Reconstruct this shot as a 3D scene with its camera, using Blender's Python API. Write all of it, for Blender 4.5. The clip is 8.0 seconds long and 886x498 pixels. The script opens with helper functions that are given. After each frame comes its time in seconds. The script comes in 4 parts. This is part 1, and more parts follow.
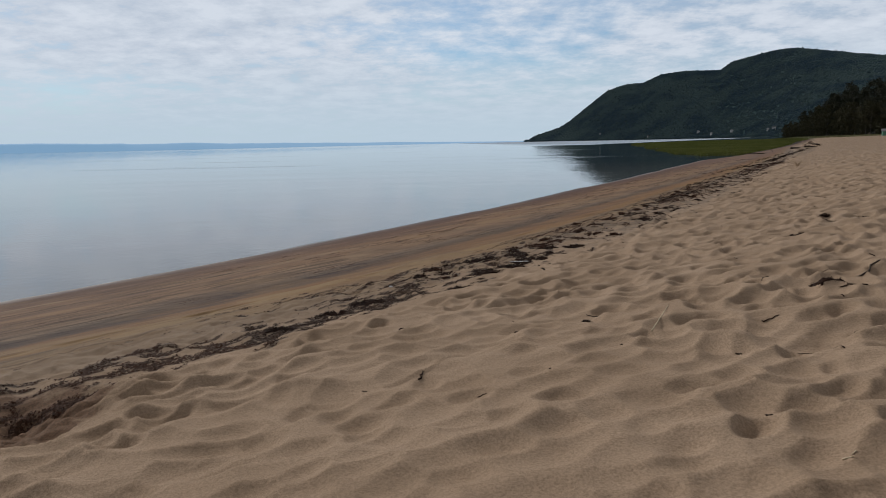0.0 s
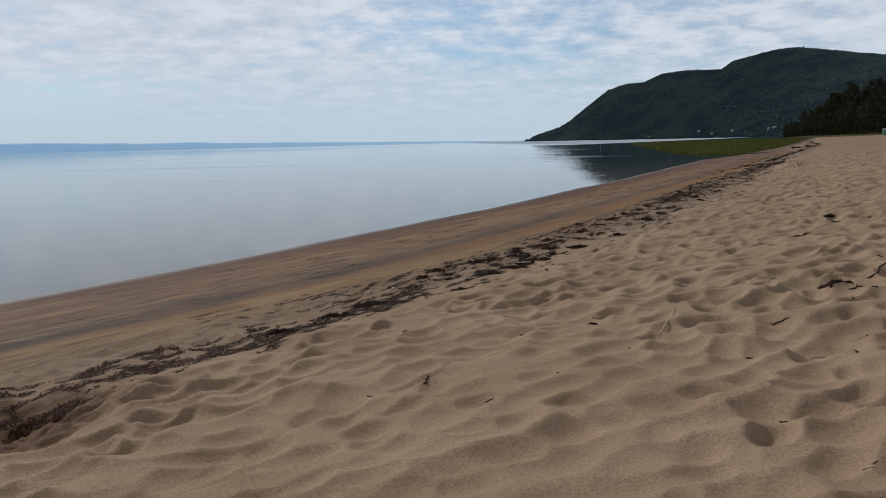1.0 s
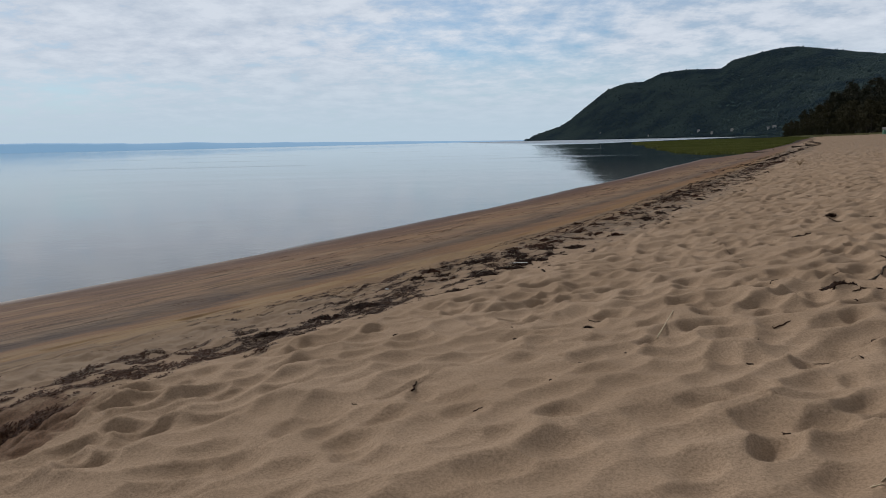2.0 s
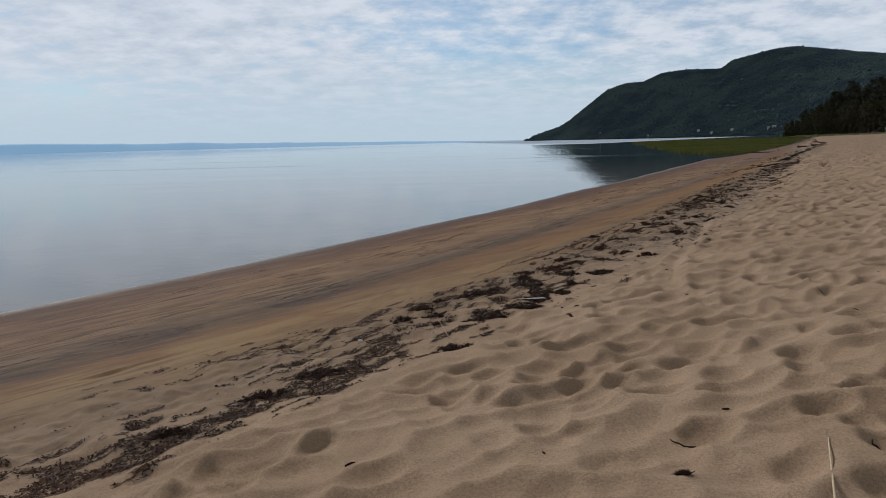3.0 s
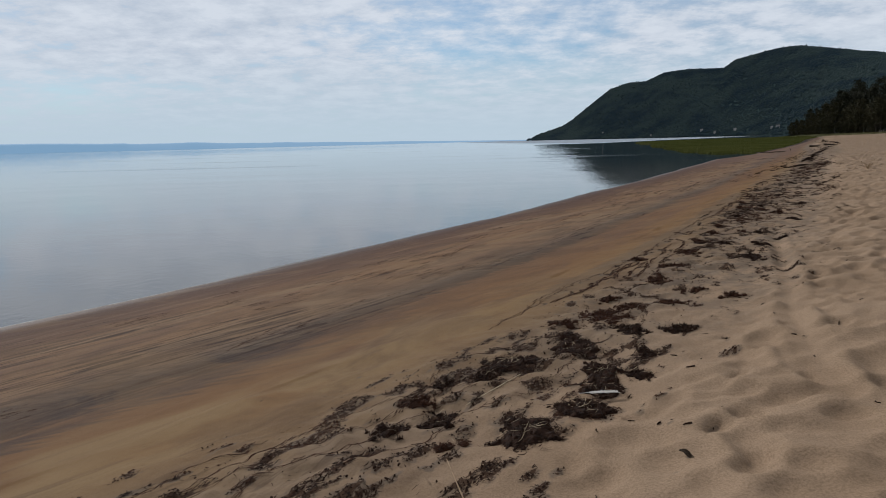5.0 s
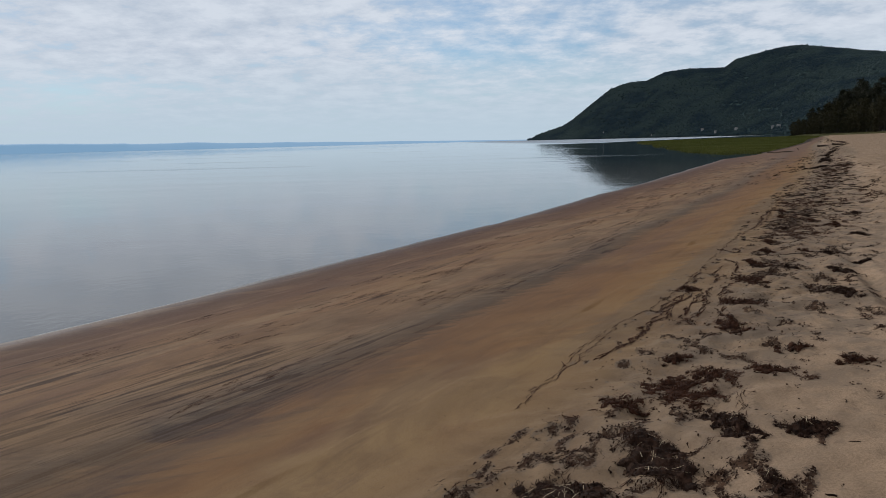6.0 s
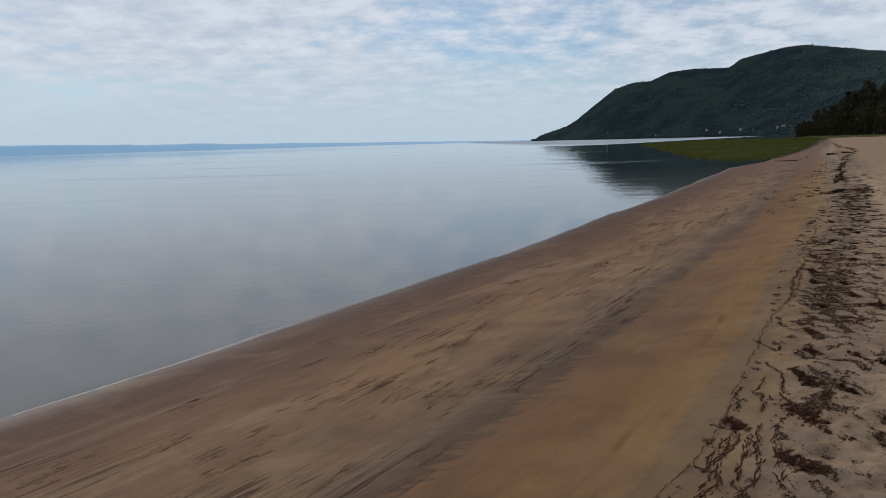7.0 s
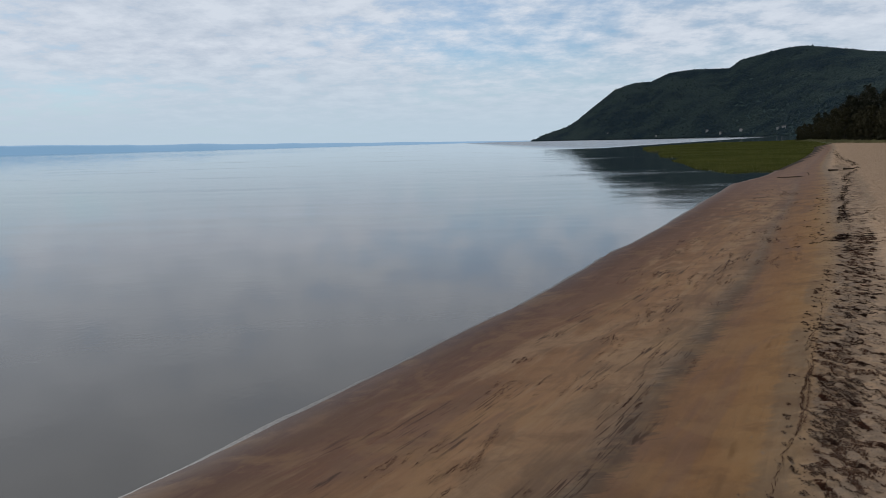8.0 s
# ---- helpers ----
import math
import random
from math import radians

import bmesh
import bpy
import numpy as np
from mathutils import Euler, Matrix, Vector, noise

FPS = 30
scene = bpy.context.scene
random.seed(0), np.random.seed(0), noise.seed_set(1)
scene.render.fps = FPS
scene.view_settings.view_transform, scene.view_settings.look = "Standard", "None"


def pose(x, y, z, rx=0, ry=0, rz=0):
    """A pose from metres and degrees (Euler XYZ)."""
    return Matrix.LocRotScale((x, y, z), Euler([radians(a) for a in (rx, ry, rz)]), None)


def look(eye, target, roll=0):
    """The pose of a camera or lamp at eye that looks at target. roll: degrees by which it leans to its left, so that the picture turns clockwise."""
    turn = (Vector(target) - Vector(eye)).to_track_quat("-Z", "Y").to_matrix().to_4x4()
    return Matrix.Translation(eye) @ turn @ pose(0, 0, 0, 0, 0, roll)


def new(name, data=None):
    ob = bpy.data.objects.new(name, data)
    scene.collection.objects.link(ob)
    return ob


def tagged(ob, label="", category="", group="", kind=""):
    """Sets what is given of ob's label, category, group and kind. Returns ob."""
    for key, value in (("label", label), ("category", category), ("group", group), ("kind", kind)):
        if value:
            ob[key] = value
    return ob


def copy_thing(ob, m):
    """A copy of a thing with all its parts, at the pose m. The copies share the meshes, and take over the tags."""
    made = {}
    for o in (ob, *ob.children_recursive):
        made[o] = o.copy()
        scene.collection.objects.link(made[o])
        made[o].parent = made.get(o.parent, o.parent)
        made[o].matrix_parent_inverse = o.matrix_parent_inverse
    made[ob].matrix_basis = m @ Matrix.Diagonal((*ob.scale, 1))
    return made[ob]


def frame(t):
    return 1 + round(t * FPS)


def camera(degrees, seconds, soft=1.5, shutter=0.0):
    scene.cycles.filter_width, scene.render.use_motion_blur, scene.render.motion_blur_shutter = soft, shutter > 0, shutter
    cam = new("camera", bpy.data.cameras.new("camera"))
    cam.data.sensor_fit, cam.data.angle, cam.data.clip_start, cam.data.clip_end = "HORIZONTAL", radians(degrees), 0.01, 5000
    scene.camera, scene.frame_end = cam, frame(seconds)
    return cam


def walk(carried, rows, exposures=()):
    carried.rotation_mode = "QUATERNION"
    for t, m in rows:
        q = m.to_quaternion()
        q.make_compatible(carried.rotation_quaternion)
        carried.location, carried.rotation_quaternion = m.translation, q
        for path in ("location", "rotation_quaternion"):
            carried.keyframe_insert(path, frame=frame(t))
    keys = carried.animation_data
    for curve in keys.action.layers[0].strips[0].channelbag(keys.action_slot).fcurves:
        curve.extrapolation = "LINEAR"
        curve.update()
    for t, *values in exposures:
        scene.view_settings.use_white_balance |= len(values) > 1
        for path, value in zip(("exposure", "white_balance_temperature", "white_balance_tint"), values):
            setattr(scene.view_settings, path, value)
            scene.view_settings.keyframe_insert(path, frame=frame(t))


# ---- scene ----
cam = camera(66.0, 8.0, soft=0.9)
PATH = [
    (0, (0.000, -0.000, 4.300), (0.000, 9.882, 2.765), -1.27),
    (0.5, (-0.047, 0.044, 4.307), (-0.052, 9.926, 2.770), -1.30),
    (1, (-0.034, 0.066, 4.309), (-0.041, 9.946, 2.768), -1.28),
    (1.2, (-0.008, 0.080, 4.309), (-0.015, 9.960, 2.767), -1.29),
    (2.3, (0.090, 0.480, 4.285), (0.084, 10.360, 2.738), -1.37),
    (2.5, (0.128, 0.940, 4.283), (0.123, 10.819, 2.736), -1.39),
    (3, (0.123, 2.603, 4.298), (0.118, 12.483, 2.754), -1.41),
    (3.5, (0.124, 4.569, 4.391), (0.110, 14.449, 2.843), -1.38),
    (4, (0.136, 5.531, 4.348), (0.108, 15.411, 2.802), -1.37),
    (4.2, (0.128, 5.600, 4.335), (0.098, 15.480, 2.788), -1.38),
    (5.3, (0.075, 5.960, 4.250), (0.031, 15.839, 2.702), -1.44),
    (5.5, (0.071, 6.333, 4.243), (0.024, 16.213, 2.694), -1.45),
    (6, (0.015, 8.053, 4.310), (-0.031, 17.932, 2.760), -1.47),
    (6.5, (-0.003, 9.204, 4.645), (-0.078, 19.084, 3.102), -1.45),
    (7, (-0.017, 9.510, 5.708), (-0.120, 19.389, 4.166), -1.53),
    (7.5, (-0.102, 9.648, 7.429), (-0.205, 19.527, 5.884), -1.53),
    (8, (-0.231, 9.825, 8.490), (-0.336, 19.704, 6.947), -1.50),
]
walk(cam, [(t, look(eye, target, roll)) for t, eye, target, roll in PATH])

# ---- world, sun ----
SUN_AZ, SUN_EL = radians(-38), radians(33)      # clockwise from +y, and up
world = bpy.data.worlds.new("world")
scene.world = world
world.use_nodes = True
wn, wl = world.node_tree.nodes, world.node_tree.links
wn.clear()

sky = wn.new("ShaderNodeTexSky")
sky.sky_type, sky.sun_disc = "NISHITA", False
sky.sun_elevation, sky.sun_rotation = SUN_EL, SUN_AZ
sky.air_density, sky.dust_density, sky.ozone_density = 1.0, 0.3, 3.0
sky_dim = wn.new("ShaderNodeVectorMath")
sky_dim.operation = "SCALE"
sky_dim.inputs["Scale"].default_value = 0.08
wl.new(sky.outputs[0], sky_dim.inputs[0])
coord = wn.new("ShaderNodeTexCoord")
sep = wn.new("ShaderNodeSeparateXYZ")
wl.new(coord.outputs["Generated"], sep.inputs[0])


def wmath(op, a, b=None, clamp=False):
    n = wn.new("ShaderNodeMath")
    n.operation, n.use_clamp = op, clamp
    for i, v in enumerate((a, b)):
        if v is None:
            continue
        if isinstance(v, (int, float)):
            n.inputs[i].default_value = v
        else:
            wl.new(v, n.inputs[i])
    return n.outputs[0]


up = wmath("ADD", wmath("MAXIMUM", sep.outputs[2], 0.0), 0.17)
flat = wn.new("ShaderNodeCombineXYZ")
wl.new(wmath("DIVIDE", sep.outputs[0], up), flat.inputs[0])
wl.new(wmath("DIVIDE", sep.outputs[1], up), flat.inputs[1])


def cloud_noise(scale, detail, rough, offset):
    m = wn.new("ShaderNodeMapping")
    m.inputs["Location"].default_value = offset
    wl.new(flat.outputs[0], m.inputs[0])
    n = wn.new("ShaderNodeTexNoise")
    n.inputs["Scale"].default_value, n.inputs["Detail"].default_value, n.inputs["Roughness"].default_value = scale, detail, rough
    wl.new(m.outputs[0], n.inputs["Vector"])
    return n.outputs["Fac"]


large = cloud_noise(0.7, 4, 0.55, (3.1, 1.7, 0))
fine = cloud_noise(5.0, 8, 0.64, (0.4, 2.2, 0))
cover = wmath("ADD", wmath("MULTIPLY", large, 0.8), wmath("MULTIPLY", fine, 0.75))
cover = wmath("ADD", cover, wmath("MULTIPLY", wmath("MAXIMUM", wmath("SUBTRACT", sep.outputs[2], 0.2), 0.0), 0.6))
mask = wmath("MULTIPLY", wmath("SUBTRACT", cover, 0.40), 2.6, True)
shade = wn.new("ShaderNodeValToRGB")
shade.color_ramp.elements[0].position, shade.color_ramp.elements[1].position = 0.36, 0.62
shade.color_ramp.elements[0].color, shade.color_ramp.elements[1].color = (0.495, 0.565, 0.668, 1), (0.650, 0.708, 0.795, 1)
wl.new(fine, shade.inputs[0])


def wmix(fac, a, b, kind="MIX"):
    n = wn.new("ShaderNodeMix")
    n.data_type, n.blend_type = "RGBA", kind
    for key, v in (("Factor", fac), ("A", a), ("B", b)):
        if isinstance(v, float):
            n.inputs[key].default_value = v
        elif isinstance(v, tuple):
            n.inputs[key].default_value = (*v, 1)
        else:
            wl.new(v, n.inputs[key])
    return n.outputs["Result"]


blue = wmix(1.0, sky_dim.outputs[0], (0.72, 0.95, 1.08), "MULTIPLY")
low = wmath("MULTIPLY", wmath("SUBTRACT", 0.13, sep.outputs[2]), 9.0, True)
# the cloud is thicker and greyer overhead
thick = wmath("MULTIPLY", wmath("SUBTRACT", sep.outputs[2], 0.27), 2.4, True)
grey = wmix(thick, shade.outputs[0], (0.31, 0.305, 0.30))
sky_color = wmix(mask, blue, grey)
sky_color = wmix(wmath("MULTIPLY", low, 0.92), sky_color, (0.485, 0.60, 0.70))
back = wn.new("ShaderNodeBackground")
wl.new(sky_color, back.inputs[0])
wout = wn.new("ShaderNodeOutputWorld")
wl.new(back.outputs[0], wout.inputs[0])

sun_data = bpy.data.lights.new("sun", "SUN")
sun_data.energy, sun_data.angle, sun_data.color = 2.48, radians(6), (1.0, 0.965, 0.925)
sun = new("sun", sun_data)
sun.matrix_world = look((0, 0, 60), (-60 * math.sin(SUN_AZ) * math.cos(SUN_EL), -60 * math.cos(SUN_AZ) * math.cos(SUN_EL), 60 - 60 * math.sin(SUN_EL)))

# ---- materials ----
def nodes(name):
    m = bpy.data.materials.new(name)
    m.use_nodes = True
    nt = m.node_tree
    return m, nt.nodes, nt.links, nt.nodes["Principled BSDF"]


class Net:
    """Short hand for wiring a node material."""

    def __init__(self, name):
        self.m, self.n, self.l, self.b = nodes(name)

    def put(self, socket, v):
        if isinstance(v, (int, float)):
            socket.default_value = v
        elif isinstance(v, tuple):
            socket.default_value = (*v, 1) if len(v) == 3 and len(socket.default_value) == 4 else v
        else:
            self.l.new(v, socket)

    def math(self, op, a, b=0.0, clamp=False):
        n = self.n.new("ShaderNodeMath")
        n.operation, n.use_clamp = op, clamp
        self.put(n.inputs[0], a)
        self.put(n.inputs[1], b)
        return n.outputs[0]

    def xyz(self, x, y, z=0.0):
        n = self.n.new("ShaderNodeCombineXYZ")
        for i, v in enumerate((x, y, z)):
            self.put(n.inputs[i], v)
        return n.outputs[0]

    def noise(self, vec, scale, detail=4.0, rough=0.5, warp=0.0):
        n = self.n.new("ShaderNodeTexNoise")
        if vec is not None:
            self.l.new(vec, n.inputs["Vector"])
        n.inputs["Scale"].default_value, n.inputs["Detail"].default_value = scale, detail
        n.inputs["Roughness"].default_value, n.inputs["Distortion"].default_value = rough, warp
        return n.outputs["Fac"]

    def step(self, v, a, b):
        """0 below a, 1 above b."""
        n = self.n.new("ShaderNodeMapRange")
        n.interpolation_type = "SMOOTHSTEP"
        self.put(n.inputs["Value"], v)
        lo, hi, t0, t1 = (a, b, 0.0, 1.0) if a < b else (b, a, 1.0, 0.0)
        for k, w in (("From Min", lo), ("From Max", hi), ("To Min", t0), ("To Max", t1)):
            n.inputs[k].default_value = w
        return n.outputs["Result"]

    def mix(self, f, a, b):
        n = self.n.new("ShaderNodeMix")
        n.data_type = "RGBA"
        self.put(n.inputs["Factor"], f)
        self.put(n.inputs["A"], a)
        self.put(n.inputs["B"], b)
        return n.outputs["Result"]

    def ramp(self, v, stops):
        n = self.n.new("ShaderNodeValToRGB")
        e = n.color_ramp.elements
        while len(e) < len(stops):
            e.new(0.5)
        for el, (p, c) in zip(e, stops):
            el.position, el.color = p, (*c, 1)
        self.l.new(v, n.inputs[0])
        return n.outputs[0]

    def bump(self, h, strength, distance, normal=None):
        n = self.n.new("ShaderNodeBump")
        n.inputs["Strength"].default_value, n.inputs["Distance"].default_value = strength, distance
        self.l.new(h, n.inputs["Height"])
        if normal is not None:
            self.l.new(normal, n.inputs["Normal"])
        return n.outputs[0]

    def place(self):
        return self.n.new("ShaderNodeTexCoord").outputs["Object"]

    def done(self, color=None, rough=None, normal=None, **more):
        for key, v in (("Base Color", color), ("Roughness", rough), ("Normal", normal)):
            if v is not None:
                self.put(self.b.inputs[key], v)
        for key, v in more.items():
            self.put(self.b.inputs[key.replace("_", " ")], v)
        return self.m


def plain(name, a, b, rough=0.8, scale=8.0, relief=0.0, dist=0.01, **more):
    """Two shades mixed by grain at two scales."""
    k = Net(name)
    p = k.place()
    f = k.math("ADD", k.math("MULTIPLY", k.noise(p, scale, 5), 0.6), k.math("MULTIPLY", k.noise(p, scale * 7, 3), 0.4))
    nrm = k.bump(f, relief, dist) if relief else None
    return k.done(k.mix(k.step(f, 0.35, 0.65), a, b), rough, nrm, **more)


def sand_material():
    k = Net("sand")
    uv = k.n.new("ShaderNodeUVMap")
    uv.uv_map = "shore"
    s2 = k.n.new("ShaderNodeSeparateXYZ")
    k.l.new(uv.outputs[0], s2.inputs[0])
    along, across = s2.outputs[0], s2.outputs[1]
    p = k.place()
    # dry sand
    broad = k.noise(p, 0.7, 4, 0.55)
    grain = k.noise(p, 70, 5, 0.85)
    speck = k.noise(p, 260, 2, 0.8)
    dry = k.mix(k.step(broad, 0.35, 0.65), (0.272, 0.192, 0.131), (0.318, 0.229, 0.160))
    dry = k.mix(k.math("MULTIPLY", k.step(grain, 0.46, 0.60), 0.62), dry, (0.162, 0.111, 0.072))
    dry = k.mix(k.math("MULTIPLY", k.step(grain, 0.44, 0.34), 0.35), dry, (0.43, 0.31, 0.205))
    dry = k.mix(k.math("MULTIPLY", k.step(speck, 0.575, 0.65), 0.6), dry, (0.06, 0.04, 0.026))
    dry = k.mix(k.math("MULTIPLY", k.step(k.noise(p, 130, 3, 0.8), 0.56, 0.66), 0.32), dry, (0.12, 0.076, 0.045))
    # damp sand in bands along the water
    at = k.n.new("ShaderNodeSeparateXYZ")
    k.l.new(p, at.inputs[0])
    wob = k.noise(k.xyz(k.math("MULTIPLY", along, 0.10), k.math("MULTIPLY", across, 0.3)), 1.0, 5, 0.6)
    comb = k.noise(k.xyz(k.math("MULTIPLY", at.outputs[0], 0.8), k.math("MULTIPLY", at.outputs[1], 4.6)), 1.0, 4, 0.65)
    comb = k.math("SUBTRACT", comb, 0.5)
    wv = k.math("ADD", across, k.math("MULTIPLY", k.math("SUBTRACT", wob, 0.5), 1.1))
    wv = k.math("ADD", wv, k.math("MULTIPLY", comb, 0.5))
    band = k.ramp(k.math("DIVIDE", k.math("ADD", wv, 17.5), 18.5), [
        (0.0, (0.042, 0.024, 0.022)), (0.081, (0.056, 0.030, 0.026)), (0.19, (0.083, 0.044, 0.032)), (0.297, (0.108, 0.055, 0.034)),
        (0.378, (0.147, 0.081, 0.044)), (0.486, (0.194, 0.113, 0.062)), (0.59, (0.174, 0.109, 0.066)), (0.643, (0.126, 0.093, 0.068)),
        (0.68, (0.131, 0.072, 0.039)), (0.75, (0.152, 0.080, 0.036)), (0.805, (0.174, 0.099, 0.044)), (0.85, (0.189, 0.125, 0.071)),
        (0.892, (0.205, 0.148, 0.102)), (1.0, (0.223, 0.161, 0.116))])
    slant = k.math("SUBTRACT", across, k.math("MULTIPLY", along, 0.05))
    nearby = k.step(at.outputs[1], 24.0, 12.0)
    # ochre and rust swathes drawn out along the shore
    swathe = k.noise(k.xyz(k.math("MULTIPLY", along, 0.13), k.math("MULTIPLY", slant, 0.6)), 1.0, 6, 0.62, 0.7)
    below = k.step(across, -2.2, -3.4)
    lower = k.math("MULTIPLY", k.step(across, -5.0, -6.6), k.step(across, -14.5, -11.5))
    band = k.mix(k.math("MULTIPLY", k.math("MULTIPLY", k.step(swathe, 0.51, 0.64), below), 0.55), band, (0.104, 0.060, 0.044))
    band = k.mix(k.math("MULTIPLY", k.math("MULTIPLY", k.step(swathe, 0.50, 0.38), lower), 0.6), band, (0.208, 0.138, 0.085))
    patch = k.noise(k.xyz(k.math("MULTIPLY", along, 0.30), k.math("MULTIPLY", slant, 0.9)), 1.0, 6, 0.62, 0.5)
    band = k.mix(k.math("MULTIPLY", k.math("MULTIPLY", k.step(patch, 0.54, 0.68), lower), 0.5), band, (0.094, 0.060, 0.040))
    # grey silt that the ebb combed into strips
    drift = k.math("ADD", across, k.math("MULTIPLY", comb, 2.6))
    drift = k.math("ADD", drift, k.math("MULTIPLY", k.math("SUBTRACT", wob, 0.5), 0.6))
    lie = k.noise(k.xyz(k.math("MULTIPLY", along, 0.16), k.math("MULTIPLY", across, 0.25)), 1.0, 4, 0.6)
    here = k.step(at.outputs[1], 62.0, 34.0)
    strip = k.math("MULTIPLY", k.step(drift, -4.95, -5.1), k.step(drift, -5.95, -5.4))
    strip = k.math("MULTIPLY", k.math("MULTIPLY", strip, here), k.step(lie, 0.34, 0.50))
    haze = k.math("MULTIPLY", k.step(drift, -5.2, -5.8), k.step(drift, -8.4, -6.4))
    haze = k.math("MULTIPLY", k.math("MULTIPLY", haze, here), k.step(patch, 0.44, 0.58))
    band = k.mix(k.math("MULTIPLY", haze, 0.42), band, (0.086, 0.060, 0.040))
    band = k.mix(k.math("MULTIPLY", strip, 0.6), band, (0.046, 0.035, 0.027))
    pool = k.math("MULTIPLY", k.step(drift, -3.9, -4.5), k.step(drift, -6.6, -5.6))
    pool = k.math("MULTIPLY", k.math("MULTIPLY", pool, k.step(at.outputs[1], 19.0, 13.5)), k.step(patch, 0.40, 0.54))
    band = k.mix(k.math("MULTIPLY", pool, 0.78), band, (0.048, 0.033, 0.030))
    close = k.math("ADD", across, k.math("MULTIPLY", comb, 0.7))
    slick = k.math("MULTIPLY", k.step(close, -2.55, -2.35), k.step(close, -1.65, -1.95))
    slick = k.math("MULTIPLY", k.math("MULTIPLY", slick, here), k.step(lie, 0.44, 0.60))
    band = k.mix(k.math("MULTIPLY", slick, 0.5), band, (0.092, 0.071, 0.052))
    # pale ochre drifts low on the near slope
    billow = k.noise(k.xyz(k.math("MULTIPLY", along, 0.55), k.math("MULTIPLY", across, 0.9)), 1.0, 4, 0.5, 0.5)
    drifts = k.math("MULTIPLY", k.math("MULTIPLY", k.step(across, -4.6, -3.4), k.step(across, -1.7, -2.3)), k.step(at.outputs[1], 20.0, 13.0))
    band = k.mix(k.math("MULTIPLY", k.math("MULTIPLY", drifts, k.step(billow, 0.36, 0.62)), 0.75), band, (0.222, 0.150, 0.078))
    # dark heavy grains sorted into thin lines by the ebb
    thin = k.noise(k.xyz(k.math("MULTIPLY", along, 0.42), k.math("MULTIPLY", slant, 6.5)), 1.0, 6, 0.66, 0.8)
    zone = k.math("MULTIPLY", k.step(across, -14.5, -12.0), k.step(across, -4.4, -5.4))
    gate = k.noise(k.xyz(k.math("MULTIPLY", along, 0.16), k.math("MULTIPLY", across, 0.75)), 1.0, 5, 0.62, 0.3)
    gate = k.math("ADD", gate, k.math("SUBTRACT", k.math("MULTIPLY", nearby, 0.085), 0.045))
    lines = k.math("MULTIPLY", k.math("MULTIPLY", k.step(thin, 0.535, 0.57), zone), k.step(gate, 0.49, 0.55))
    band = k.mix(k.math("MULTIPLY", lines, 0.86), band, (0.030, 0.016, 0.011))
    finest = k.noise(k.xyz(k.math("MULTIPLY", along, 0.5), k.math("MULTIPLY", slant, 15.0)), 1.0, 5, 0.6, 0.6)
    finest = k.math("MULTIPLY", k.math("MULTIPLY", k.step(finest, 0.55, 0.59), zone), k.math("MULTIPLY", nearby, k.step(gate, 0.46, 0.54)))
    band = k.mix(k.math("MULTIPLY", finest, 0.8), band, (0.028, 0.016, 0.012))
    broadline = k.noise(k.xyz(k.math("MULTIPLY", along, 0.11), k.math("MULTIPLY", slant, 2.2)), 1.0, 6, 0.66, 0.4)
    band = k.mix(k.math("MULTIPLY", k.math("MULTIPLY", k.step(broadline, 0.555, 0.60), zone), k.math("ADD", 0.08, k.math("MULTIPLY", nearby, 0.5))), band, (0.056, 0.034, 0.024))
    rills = k.math("MULTIPLY", k.math("MULTIPLY", k.step(across, -5.2, -4.2), k.step(at.outputs[1], 12.5, 8.5)), 0.5)
    fine = k.noise(k.xyz(k.math("MULTIPLY", along, 0.35), k.math("MULTIPLY", across, 5.0)), 1.0, 6, 0.65, 0.3)
    band = k.mix(k.math("MULTIPLY", k.step(fine, 0.54, 0.60), rills), band, (0.055, 0.034, 0.026))
    hair = k.noise(k.xyz(k.math("MULTIPLY", along, 0.5), k.math("MULTIPLY", across, 6.0)), 1.0, 5, 0.65, 0.5)
    band = k.mix(k.math("MULTIPLY", k.step(hair, 0.52, 0.70), 0.22), band, (0.070, 0.043, 0.029))
    band = k.mix(k.math("MULTIPLY", k.step(hair, 0.47, 0.34), 0.14), band, (0.205, 0.125, 0.066))
    blot = k.noise(p, 0.8, 6, 0.62, 0.3)
    band = k.mix(k.math("MULTIPLY", k.step(blot, 0.50, 0.68), 0.38), band, (0.080, 0.044, 0.025))
    band = k.mix(k.math("MULTIPLY", k.step(blot, 0.48, 0.30), 0.22), band, (0.195, 0.118, 0.058))
    cloudy = k.noise(p, 0.33, 6, 0.65, 0.8)
    band = k.mix(k.math("MULTIPLY", k.step(cloudy, 0.50, 0.62), 0.32), band, (0.092, 0.055, 0.034))
    band = k.mix(k.math("MULTIPLY", k.step(cloudy, 0.48, 0.38), 0.26), band, (0.190, 0.120, 0.060))
    fleck = k.math("MAXIMUM", k.step(k.noise(p, 26, 4, 0.7), 0.66, 0.71), k.step(k.noise(p, 9, 3, 0.6), 0.72, 0.75))
    band = k.mix(k.math("MULTIPLY", fleck, 0.5), band, (0.025, 0.017, 0.013))
    band = k.mix(k.math("MULTIPLY", k.step(grain, 0.45, 0.7), 0.25), band, (0.055, 0.034, 0.021))
    # debris strewn over the far shore
    strewn = k.noise(k.xyz(k.math("MULTIPLY", at.outputs[0], 0.55), k.math("MULTIPLY", at.outputs[1], 0.22)), 1.0, 6, 0.68, 0.6)
    strewn = k.math("MULTIPLY", k.step(strewn, 0.48, 0.60), k.step(at.outputs[1], 52.0, 85.0))
